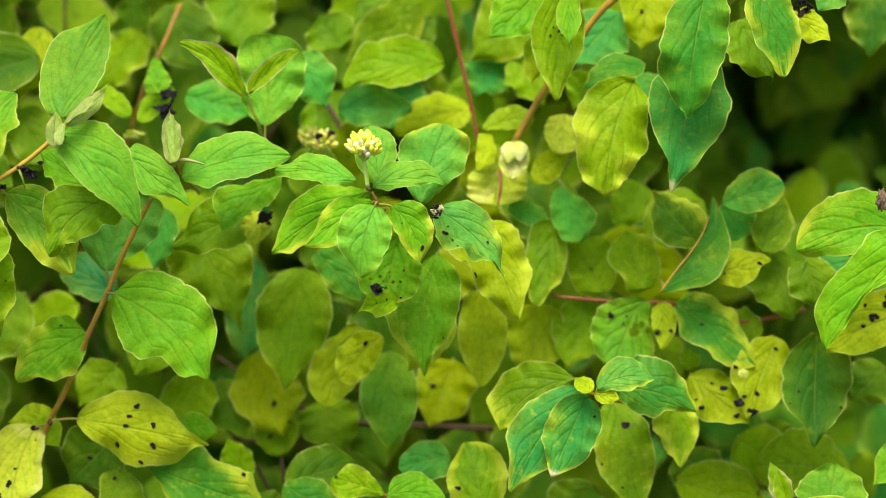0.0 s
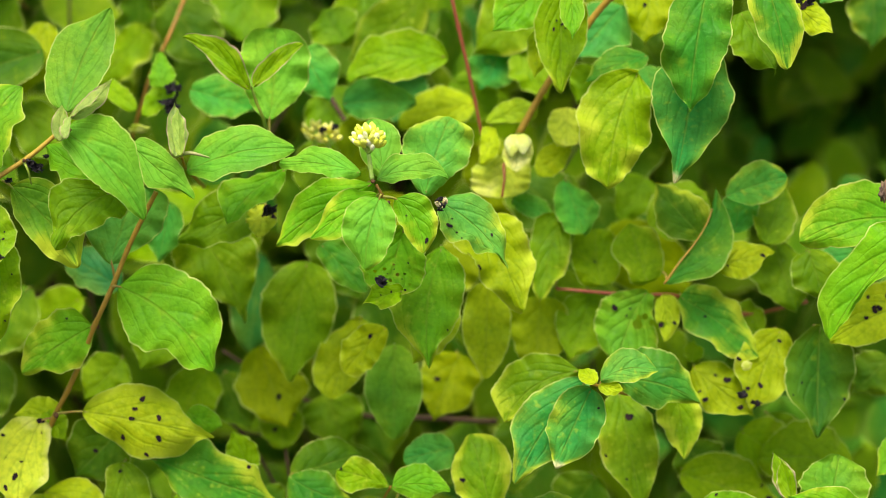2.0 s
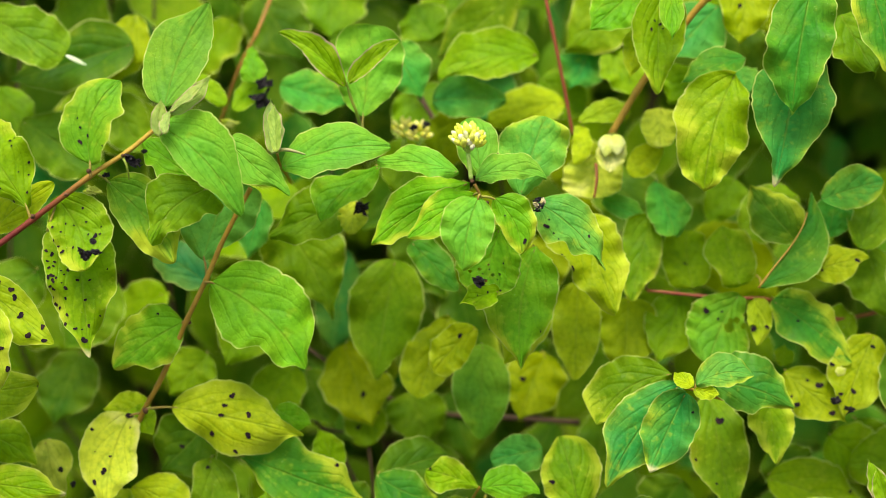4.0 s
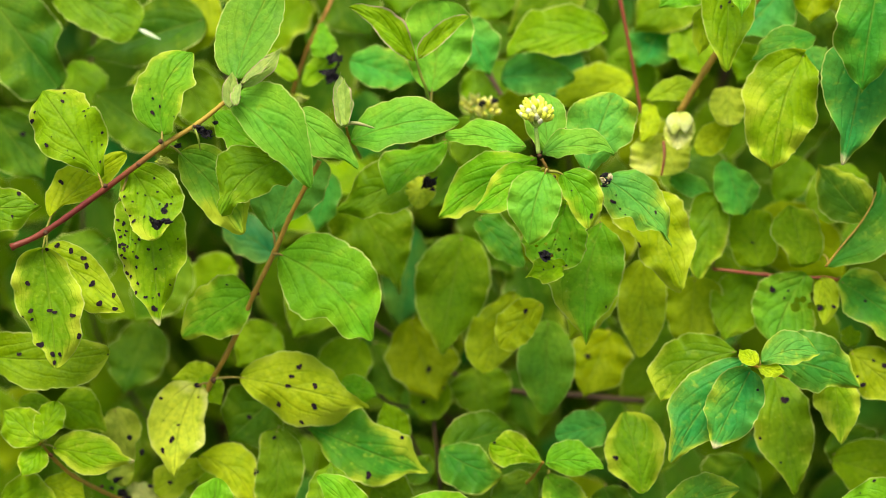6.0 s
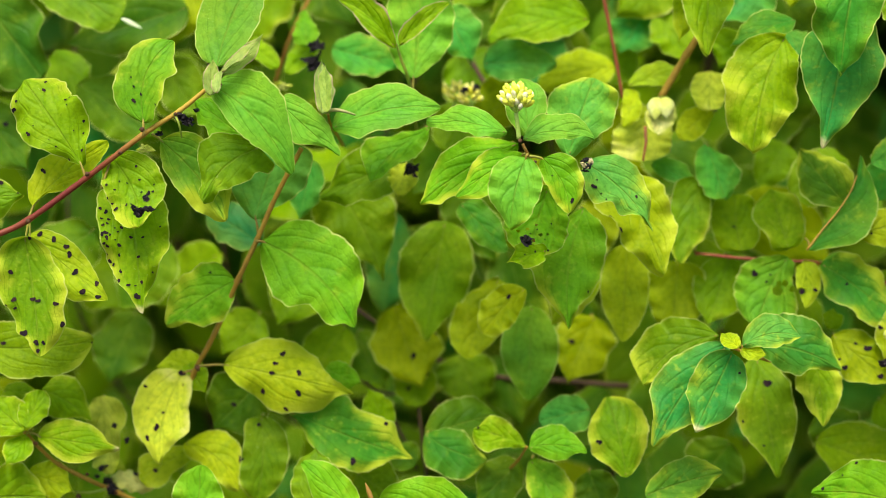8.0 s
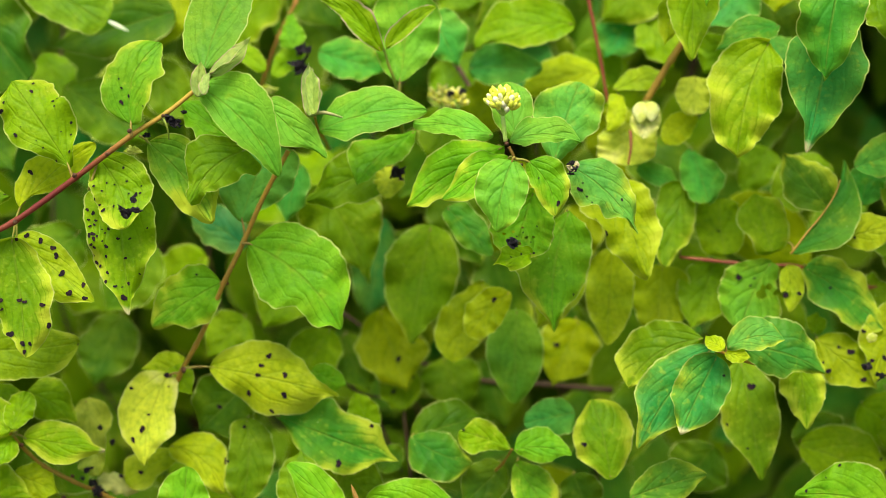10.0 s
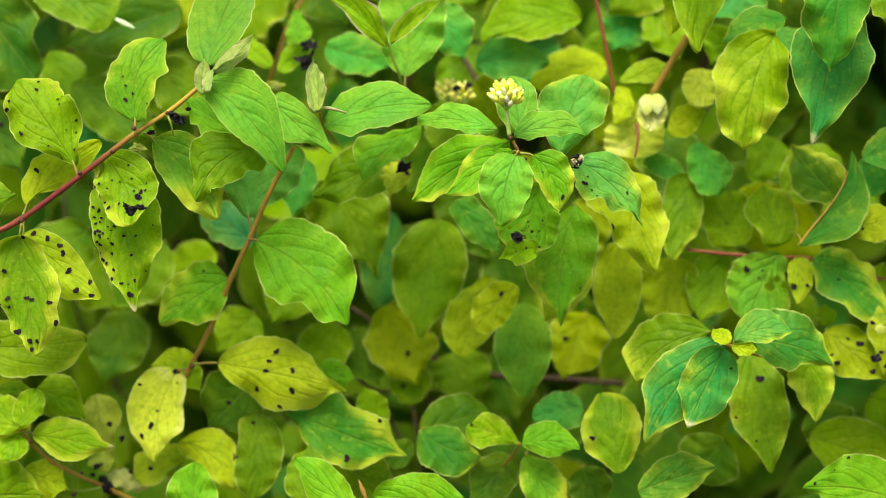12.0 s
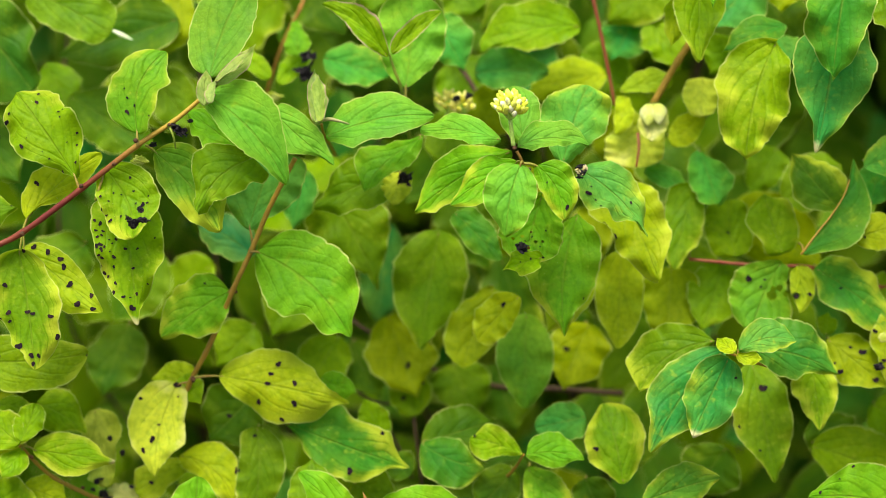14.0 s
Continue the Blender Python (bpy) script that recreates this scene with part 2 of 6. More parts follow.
def world_of(ob):
    m = ob.matrix_basis
    while ob.parent:
        m = ob.parent.matrix_basis @ ob.matrix_parent_inverse @ m if ob.parent.parent is None else ob.matrix_parent_inverse @ m
        ob = ob.parent
    return m


def thing(name, at, label, category, group=""):
    ob = new(name)
    ob.empty_display_size = 0.01
    ob.matrix_basis = Matrix.Translation(at)
    return tagged(ob, label, category, group)


def smooth_line(points, steps=6):
    """A line through the points, rounded (Catmull-Rom)."""
    p = [Vector(q) for q in points]
    p = [p[0] * 2 - p[1]] + p + [p[-1] * 2 - p[-2]]
    line = []
    for i in range(1, len(p) - 2):
        for k in range(steps):
            t = k / steps
            line.append(0.5 * (2 * p[i] + (p[i + 1] - p[i - 1]) * t + (2 * p[i - 1] - 5 * p[i] + 4 * p[i + 1] - p[i + 2]) * t * t
                               + (3 * p[i] - p[i - 1] - 3 * p[i + 1] + p[i + 2]) * t ** 3))
    return line + [p[-2]]


def tube(points, r0, r1, sides=8, steps=6, knots=0.0, bm=None):
    """A tapered, slightly uneven round stem along the points; knots swells it at each given point."""
    line = smooth_line(points, steps)
    bm = bm or bmesh.new()
    rings = []
    up = Vector((0.3, 0.2, 0.93))
    for i, c in enumerate(line):
        ahead = (line[min(i + 1, len(line) - 1)] - line[max(i - 1, 0)]).normalized()
        a = ahead.cross(up).normalized()
        b = ahead.cross(a)
        t = i / (len(line) - 1)
        r = (r0 + (r1 - r0) * t) * (1 + 0.12 * noise.noise(c * 160))
        if knots and i % steps == 0:
            r *= 1 + knots
        rings.append([bm.verts.new(c + (a * math.cos(k * math.tau / sides) + b * math.sin(k * math.tau / sides)) * r) for k in range(sides)])
    for p, q in zip(rings, rings[1:]):
        for k in range(sides):
            bm.faces.new((p[k], p[(k + 1) % sides], q[(k + 1) % sides], q[k]))
    bm.faces.new(rings[0][::-1]), bm.faces.new(rings[-1])
    return bm


def margin_curve(half_widths):
    """A smooth side of a leaf through half-widths in millimetres, closer set towards the base and the tip."""
    p = [0.0] + [w / 1000 for w in half_widths] + [0.0]
    n = len(p) - 1
    d = [b - a for a, b in zip(p, p[1:])]
    slope = [d[0]] + [2 * a * b / (a + b) if a * b > 0 else 0.0 for a, b in zip(d, d[1:])] + [d[-1]]

    def at(u):
        s = math.acos(1 - 2 * min(max(u, 0.0), 1.0)) / math.pi * n
        i = min(int(s), n - 1)
        t = s - i
        return (2 * t ** 3 - 3 * t * t + 1) * p[i] + (t ** 3 - 2 * t * t + t) * slope[i] + (3 * t * t - 2 * t ** 3) * p[i + 1] + (t ** 3 - t * t) * slope[i + 1]
    return at


def blade_surface(length, width, seed=0, bend=0.0, bow=0.0, fold=0.12, wave=0.03, cut=(), quilt=1.0, wide=0.42, blunt=0.0, outline=()):
    """The surface of a leaf blade: u runs from the base to the tip, v from -1 to 1 across; y is along the leaf, z its upper side.
    outline: the half-widths of an uneven blade, on either side of the line from base to tip."""
    power = math.log(0.5) / math.log(wide)
    off = Vector((seed * 3.17, seed * 1.31, seed * 0.77))
    sides = [margin_curve(side) for side in outline]

    def at(u, v):
        u = min(max(u, 0.0), 1.0)
        side = 1 if v > 0 else -1
        middle = bow * length * 4 * u * (1 - u)
        if sides:
            half = max(0.0, (sides[side > 0](u) - middle) * side)
            half += width * min(1, 8 * u, 8 * (1 - u)) * (0.026 * noise.noise(off + Vector((u * 12, side * 7.0, 3))) + 0.020 * noise.noise(off + Vector((u * 31, side * 7.0, 9))))
            half = max(half, 0.0)
        else:
            k = min(1.0, max(0.0, (u - 0.6) / 0.4))
            half = width / 2 * math.sin(math.pi * u ** power) ** (0.6 - 0.1 * blunt) * (1 - 0.3 * (1 - blunt) * k * k * (3 - 2 * k))
            if u > 0.8:
                half *= max(0.0, (1 - u) / 0.2) ** (0.55 * (1 - blunt))
            half *= 1 + 0.10 * noise.noise(off + Vector((u * 3.2, side * 5.0, 0))) + (0.115 + wave) * noise.noise(off + Vector((u * 6.5, side * 7.0, 3)))
            for place, which, amount, spread in cut:
                if which * side > 0:
                    half *= 1 - amount * math.exp(-((u - place) / spread) ** 2)
        x = v * half + middle
        z = fold * abs(v * half) - fold * 0.25 * half
        z += bend * length * (4 * u * (1 - u) if bend > 0 else -(u * u - u) * 3.2)
        z -= 0.35 * width * 0.12 * v * v
        ripple = noise.noise(off + Vector((u * 6.0, side * 3.0, 8)))
        z += (0.065 + wave) * width * 2.4 * ripple * v * v
        z += 0.02 * length * noise.noise(off + Vector((u * 2.5, v * 1.5, 5)))
        s = (u + 0.42 * math.log(max(1 - 1.06 * abs(v), 0.03))) * 3.9
        z += quilt * 0.0005 * abs(math.sin(math.pi * (s - 0.5))) * (1 - v * v) ** 2 * min(1, half / 0.01)
        return Vector((x, u * length, z))
    return at


def blade_mesh(name, at, along=52, across=18, holes=()):
    verts, uvs, faces = [], [], []
    for i in range(along + 1):
        u = i / along * 0.4 + 0.6 * (1 - math.cos(math.pi * i / along)) / 2
        for k in range(across + 1):
            v = math.copysign(abs(2 * k / across - 1) ** 0.85, 2 * k / across - 1)
            verts.append(at(u, v))
            uvs.append((u, v * 0.5 + 0.5))
    for i in range(along):
        for k in range(across):
            j = i * (across + 1) + k
            quad = (j, j + 1, j + across + 2, j + across + 1)
            mid = (verts[j] + verts[quad[2]]) / 2
            if not any(math.hypot(mid.x - a, mid.y - b) < r for a, b, r in holes):
                faces.append(quad)
    me = bpy.data.meshes.new(name)
    me.from_pydata(verts, [], faces)
    layer = me.uv_layers.new(name="UVMap")
    for loop in me.loops:
        layer.data[loop.index].uv = uvs[loop.vertex_index]
    for p in me.polygons:
        p.use_smooth = True
    return me


OUTWARD = Vector((0.0, -0.9, 0.45))
leaf_count = 0


def leaf_frame(base, tip, roll=0.0):
    along = (Vector(tip) - Vector(base)).normalized()
    face = (OUTWARD - along * OUTWARD.dot(along)).normalized()
    m = Matrix((along.cross(face), along, face)).transposed().to_4x4()
    m.translation = base
    return m @ pose(0, 0, 0, 0, roll, 0)


def leaf(branch, base, tip, width, colour, stalk=None, edge=0.0, roll=0.0, spots=(), pink=0, tippale=0, holes=(), **shape):
    """One leaf of a branch, from its base to its tip. spots: along, millimetres across, radius in millimetres."""
    global leaf_count
    leaf_count += 1
    rnd = random.Random(leaf_count)
    length = (Vector(tip) - Vector(base)).length
    if "fold" not in shape:
        shape["fold"] = rnd.uniform(0.08, 0.28)
    if "bend" not in shape:
        shape["bend"] = rnd.uniform(-0.09, 0.09)
    if "wide" not in shape:
        shape["wide"] = rnd.uniform(0.38, 0.47)
    if "bow" not in shape:
        shape["bow"] = rnd.uniform(-0.03, 0.03)
    if "cut" not in shape and "outline" not in shape and width > 0.015 and rnd.random() < 0.3:
        shape["cut"] = [(rnd.uniform(0.3, 0.85), rnd.choice((-1, 1)), rnd.uniform(0.06, 0.17), rnd.uniform(0.05, 0.09)) for _ in range(rnd.choice((1, 1, 2)))]
    at = blade_surface(length, width, leaf_count, **shape)
    gone = [(x / 1000, u * length, r / 1000) for u, x, r in holes]
    me = blade_mesh("leaf", at, 150, 90, gone) if gone else blade_mesh("leaf", at)
    me.materials.append(YOUNG if pink else LEAF)
    ob = new("leaf", me)
    ob.parent = branch
    m = leaf_frame(base, tip, roll)
    ob.matrix_basis = branch.matrix_basis.inverted() @ m
    r, g, b = colour[:3]
    k = rnd.uniform(0.9, 1.1)
    ob.color = (r * k * rnd.uniform(0.92, 1.08), g * k, b * rnd.uniform(0.8, 1.3), edge + (2 if tippale else 0))
    if pink:
        tagged(ob, "folded young leaf with pinkish edges")
    elif holes:
        tagged(ob, "green leaf with insect-eaten holes")
    elif spots and colour in (YELLOW, GOLD, CREAM):
        tagged(ob, "yellowing leaf with black spots")
    elif colour in (GOLD, PALE):
        tagged(ob, "pale yellow fading leaf")
    # leaf stalk
    start = Vector(stalk) if stalk else Vector(base) - (Vector(tip) - Vector(base)).normalized() * -0.003 + Vector((0, rnd.uniform(0.009, 0.014), 0.0))
    inner = m @ at(0.04, 0)
    inv = m.inverted()
    bm = tube([inv @ start, inv @ (start.lerp(inner, 0.55) + Vector((0, 0, 0.0006))), at(0.03, 0) - Vector((0, 0, 0.0003)), at(0.09, 0) - Vector((0, 0, 0.0009))], 0.0007, 0.0003, 6, 4)
    sub("petiole", bm, STALK, ob)
    if spots:
        for along, across, radius in spots:
            bm = bmesh.new()
            disc(bm, at, along, across / 1000, radius * 0.84 / 1000, length, width, rnd, 0.0004)
            sub("leaf_spot", bm, SPOT, ob)
    return ob


def sub(name, bm, material, parent, label=""):
    """A mesh in the space of its parent part."""
    me = bpy.data.meshes.new(name)
    bm.to_mesh(me)
    bm.free()
    me.materials.append(material)
    for p in me.polygons:
        p.use_smooth = True
    ob = new(name, me)
    ob.parent = parent
    return tagged(ob, label)


def disc(bm, at, u, across, radius, length, width, rnd, lift):
    """An uneven round patch that follows the blade."""
    def place(a, b):
        edge_at = max(abs(at(a, 1 if b > 0 else -1).x - at(a, 0).x), 0.002)
        return at(a, max(-0.97, min(0.97, b / edge_at))) + Vector((0, 0, lift))
    sides, turn, long = 16, rnd.uniform(0, 6), rnd.uniform(0.75, 1.2)
    mid = bm.verts.new(place(u, across))
    ring = []
    for k in range(sides):
        a = k * math.tau / sides
        r = radius * (rnd.uniform(0.86, 1.1) + 0.22 * math.sin(2 * a + turn * 3) + 0.1 * math.sin(3 * a + turn * 5))
        ring.append(bm.verts.new(place(u + r * math.sin(a + turn) * long / length, across + r * math.cos(a + turn))))
    for k in range(sides):
        bm.faces.new((mid, ring[k], ring[(k + 1) % sides]))


def twig(label, points, r0, r1, bark):
    at = points[0]
    ob = thing("dogwood_branch", at, label, "branch", "branches of the shrub")
    stem = part("stem", tube(points, r0 * 0.5, r1 * 0.5, 10, 8, 0.18), bark, ob)
    return ob


def pod(base, tip, width, flat=0.6, rings=10, sides=12, ridge=0.06, bm=None):
    """A pointed, ridged bud from base to tip."""
    bm = bm or bmesh.new()
    m = leaf_frame(base, tip)
    length = (Vector(tip) - Vector(base)).length
    loops = []
    for i in range(rings + 1):
        u = i / rings
        r = width / 2 * max(0.06, math.sin(math.pi * min(u * 0.9 + 0.08, 1)) ** 0.8 * (1 - 0.35 * u))
        loops.append([bm.verts.new(m @ Vector((r * math.cos(k * math.tau / sides) * (1 + ridge * (k % 2)), u * length, r * flat * math.sin(k * math.tau / sides)))) for k in range(sides)])
    for p, q in zip(loops, loops[1:]):
        for k in range(sides):
            bm.faces.new((p[k], p[(k + 1) % sides], q[(k + 1) % sides], q[k]))
    bm.faces.new(loops[0][::-1]), bm.faces.new(loops[-1])
    return bm


def clump(at, bulk, seed, stretch=(1, 0.6, 0.7), detail=4, rough=0.85):
    """A crumpled lump."""
    bm = bmesh.new()
    bmesh.ops.create_icosphere(bm, subdivisions=detail, radius=1.0)
    for v in bm.verts:
        k = 1 + rough * noise.noise(v.co * 1.9 + Vector((seed, 0, 0))) + 0.5 * rough * noise.noise(v.co * 5 + Vector((0, seed, 0)))
        v.co = Vector(at) + Vector([c * k * s * bulk * 0.7 for c, s in zip(v.co, stretch)])
    return bm


def bud(base, tip, width, rings=8, sides=8):
    """A plump closed flower bud, blunt at both ends."""
    bm = bmesh.new()
    m = leaf_frame(base, tip)
    length = (Vector(tip) - Vector(base)).length
    loops = []
    for i in range(rings + 1):
        u = i / rings
        r = width / 2 * max(0.12, math.sin(math.pi * min(0.97, 0.04 + 0.93 * u ** 1.15)) ** 0.62)
        loops.append([bm.verts.new(m @ Vector((r * math.cos(k * math.tau / sides) * (1 + 0.09 * (k % 2)), u * length, r * math.sin(k * math.tau / sides)))) for k in range(sides)])
    for p, q in zip(loops, loops[1:]):
        for k in range(sides):
            bm.faces.new((p[k], p[(k + 1) % sides], q[(k + 1) % sides], q[k]))
    bm.faces.new(loops[0][::-1]), bm.faces.new(loops[-1])
    return bm


def flower_head(branch, foot, at, spread, count, seed, faded=False):
    """A round umbel of closed flower buds on short stalks; the innermost are creamy, the rest still yellow-green."""
    rnd = random.Random(seed)
    low = Vector(at) - Vector((0, 0, spread * 0.75))
    head = part("flower_head", tube([foot, Vector(foot).lerp(low, 0.5), low], 0.0010, 0.0009, 8, 4), PETAL_GREEN, branch,
                "faded yellowish flower cluster" if faded else "domed cluster of creamy closed flower buds")
    for i in range(count):
        t = (i + 0.5) / count
        up, turn = 1 - 1.7 * t, i * 2.39996
        flat = math.sqrt(max(0.0, 1 - up * up))
        way = Vector((flat * math.cos(turn), flat * math.sin(turn), up)).normalized()
        mid = Vector(at) + way * spread * rnd.uniform(0.45, 0.72)
        tilt = Vector((way.x * 0.6 + rnd.uniform(-0.2, 0.2), way.y * 0.6 + rnd.uniform(-0.2, 0.2), 0.55 + 0.4 * way.z))
        end = mid + tilt.normalized() * rnd.uniform(0.0040, 0.0056)
        part("flower_stalk", pod(low, mid, 0.0010, 1.0, 4, 6), PETAL_GREEN, head)
        colour = FADED if faded else PETAL if rnd.random() < 0.45 else PETAL_YELLOW
        part("flower_bud", bud(mid, end, rnd.uniform(0.0021, 0.0029)), colour, head)


def shred(at, size, seed):
    """A curled, ragged scrap of dead tissue."""
    bm = bmesh.new()
    rnd = random.Random(seed)
    m = pose(*at, rnd.uniform(50, 110), rnd.uniform(-40, 40), rnd.uniform(0, 360))
    rings, spokes = 4, 18
    reach = [rnd.uniform(0.55, 1.2) for _ in range(spokes)]
    layers = []
    for lift in (0.00025, -0.00025):
        rows = []
        for i in range(1, rings + 1):
            rows.append([])
            for k in range(spokes):
                r = size * i / rings * (1 + (reach[k] - 1) * i / rings)
                a = k * math.tau / spokes
                p = Vector((r * math.cos(a), 0.55 * r * math.sin(a), 0))
                p.z = 0.7 * size * noise.noise(p * 0.9 / size + Vector((seed, 0, 0))) + 1.6 * p.x * p.x / size * 0.25 + lift
                rows[-1].append(bm.verts.new(m @ p))
        for p, q in zip(rows, rows[1:]):
            for k in range(spokes):
                bm.faces.new((p[k], p[(k + 1) % spokes], q[(k + 1) % spokes], q[k]))
        bm.faces.new(rows[0])
        layers.append(rows[-1])
    for k in range(spokes):
        bm.faces.new((layers[0][k], layers[0][(k + 1) % spokes], layers[1][(k + 1) % spokes], layers[1][k]))
    return bm


def blackened(branch, at, size, seed, label="", dry=0):
    """A crumpled rotten patch of small dark shreds."""
    rnd = random.Random(seed)
    for i in range(5):
        way = Vector((rnd.uniform(-1, 1), rnd.uniform(-0.35, 0.2), rnd.uniform(-0.8, 0.8)))
        bm = shred(Vector(at) + way * size * 0.7, size * rnd.uniform(0.6, 1.15), seed * 10 + i)
        part("rotted_patch", bm, DRY if i < dry else ROT, branch, label if i == 0 else "")


def leaf_node(branch, at, r):
    """The dark, slightly swollen joint where a leaf stalk leaves the twig."""
    part("leaf_node", clump(at, r * 0.8, int(at[0] * 9000) % 97, (1.0, 0.9, 1.0), 2, 0.45), NODE, branch)


# ---- ground ----
bm = bmesh.new()
bmesh.ops.create_grid(bm, x_segments=60, y_segments=60, size=300)
for v in bm.verts:
    v.co.z = 0.02 * noise.noise(v.co * 0.05)
tagged(part("ground", bm, SOIL, None, "bare dark soil under the shrub"), kind="structure")


# ---- the shrub's branches and leaves ----

branch = twig("reddish dogwood branch carrying spotted yellow-green leaves", [(-0.2230, 0.7663, 0.9825), (-0.2080, 0.7682, 0.9895), (-0.1808, 0.7679, 1.0090), (-0.1552, 0.7676, 1.0283), (-0.1392, 0.7702, 1.0386), (-0.1264, 0.7728, 1.0489)], 0.0030, 0.0019, BARK_RIPENING)
leaf_node(branch, (-0.1548, 0.7635, 1.0312), 0.0019)
leaf_node(branch, (-0.1647, 0.7631, 1.0210), 0.0018)
leaf_node(branch, (-0.1401, 0.7643, 1.0379), 0.0015)
leaf_node(branch, (-0.1799, 0.7646, 1.0111), 0.0018)
leaf_node(branch, (-0.2071, 0.7654, 0.9896), 0.0019)
leaf(branch, (-0.1832, 0.7690, 1.0146), (-0.2116, 0.7864, 1.0498), 0.0307, LIME, edge=0.35, stalk=(-0.1813, 0.7678, 1.0090), wave=0.05, bow=0.008, outline=((-1.3, -2.7, -4.8, -8.7, -13.0, -14.8, -14.7, -12.8, -10.4, -6.6, -3.1), (2.3, 4.7, 7.9, 11.8, 15.1, 15.9, 14.1, 14.9, 12.4, 5.6, 2.2)), spots=((0.79, 4.6, 1.0), (0.79, -11.5, 1.2), (0.84, -8.2, 0.7), (0.86, 7.3, 0.7), (0.58, 9.9, 0.7), (0.58, 12.0, 0.5), (0.52, 9.1, 0.5), (0.33, 11.2, 0.7), (0.24, 8.2, 0.6), (0.10, 3.5, 0.7), (0.11, -3.5, 0.6), (0.26, -5.1, 0.5), (0.35, -5.9, 0.4), (0.50, -12.1, 1.0), (0.54, -8.2, 0.4), (0.30, 5.3, 0.4),))
leaf(branch, (-0.1542, 0.7648, 1.0342), (-0.1431, 0.7808, 1.0684), 0.0258, BRIGHT, edge=0.45, stalk=(-0.1541, 0.7635, 1.0284), wave=-0.04, bow=-0.137, outline=((-6.1, -12.3, -15.1, -16.9, -18.0, -17.6, -15.7, -15.5, -13.2, -10.1, -6.0), (2.2, 3.9, 4.1, 4.5, 4.9, 3.8, 7.7, 4.2, 2.9, 2.0, 1.0)), spots=((0.43, -5.7, 0.5), (0.34, -3.8, 0.6), (0.19, -3.5, 1.0), (0.28, -0.3, 0.7), (0.21, 6.7, 0.4),))
leaf(branch, (-0.1243, 0.7840, 1.0567), (-0.1066, 0.8056, 1.1001), 0.0289, SPRING, wave=-0.05, bend=-0.06, roll=-8, quilt=1.6, bow=-0.078, outline=((-7.2, -11.5, -14.7, -17.3, -19.3, -20.2, -19.9, -16.9, -9.3, -5.2, -2.5), (1.6, 3.3, 5.0, 6.9, 8.5, 8.7, 8.4, 6.5, 4.6, 2.8, 1.3)))
leaf(branch, (-0.1257, 0.7754, 1.0492), (-0.0896, 0.7631, 1.0118), 0.0258, SHEEN_GREEN, wave=-0.05, bend=0.1, fold=0.25, bow=-0.071, outline=((-8.4, -14.2, -17.9, -19.8, -20.0, -19.3, -15.5, -11.7, -7.9, -4.8, -2.4), (1.7, 3.2, 4.3, 5.1, 5.7, 5.6, 4.3, 2.7, 2.1, 1.5, 0.8)))
leaf(branch, (-0.0997, 0.8033, 1.0386), (-0.0712, 0.7960, 1.0149), 0.0183, SHEEN_GREEN, wave=-0.04, fold=0.26, bow=0.018, outline=((-5.2, -6.7, -7.5, -8.2, -8.3, -8.1, -7.4, -5.3, -3.6, -2.4, -1.2), (1.6, 3.2, 4.7, 6.4, 8.6, 10.0, 6.2, 2.6, 0.9, 0.5, 0.3)))
leaf(branch, (-0.1127, 0.7980, 1.0210), (-0.1402, 0.8110, 1.0392), 0.0197, BRIGHT)
leaf(branch, (-0.1054, 0.7782, 1.0212), (-0.1295, 0.7672, 0.9983), 0.0311, MID, fold=0.12, bow=0.141, outline=((-10.2, -10.5, -10.4, -8.5, -7.0, -5.9, -3.9, -1.9, -1.2, -0.8, -0.4), (4.8, 9.5, 14.4, 20.2, 20.6, 20.1, 16.4, 11.4, 7.2, 4.5, 2.3)))
leaf(branch, (-0.1505, 0.7837, 1.0231), (-0.1206, 0.7716, 0.9893), 0.0236, SPRING, edge=0.95, stalk=(-0.1545, 0.7843, 1.0262), fold=0.26, bow=-0.061, outline=((-5.4, -10.0, -13.5, -15.6, -15.8, -15.8, -14.9, -12.9, -8.4, -4.2, -2.0), (1.6, 3.2, 5.2, 7.0, 7.7, 7.8, 7.7, 7.3, 4.7, 3.0, 1.5)))
leaf(branch, (-0.1708, 0.7705, 1.0187), (-0.1561, 0.7540, 0.9899), 0.0266, LIME, edge=0.5, stalk=(-0.1745, 0.7672, 1.0041), bend=-0.16, fold=0.2, bow=-0.092, outline=((-5.9, -10.5, -14.0, -16.7, -17.9, -17.8, -17.0, -13.4, -7.6, -4.6, -2.3), (2.4, 4.8, 6.8, 8.2, 8.2, 8.2, 8.7, 8.2, 6.8, 4.8, 2.4)), spots=((0.24, -6.3, 0.7), (0.41, -4.6, 0.6), (0.33, 3.5, 0.5), (0.38, 0.9, 0.5), (0.33, 9.2, 0.7), (0.41, 7.0, 0.6), (0.48, 11.8, 1.0), (0.55, 10.5, 0.7), (0.63, 9.6, 1.2), (0.64, 4.6, 0.6), (0.61, -6.0, 1.2), (0.56, -3.3, 0.6), (0.61, -8.1, 0.7), (0.69, -5.0, 1.2), (0.53, -9.6, 0.5),))
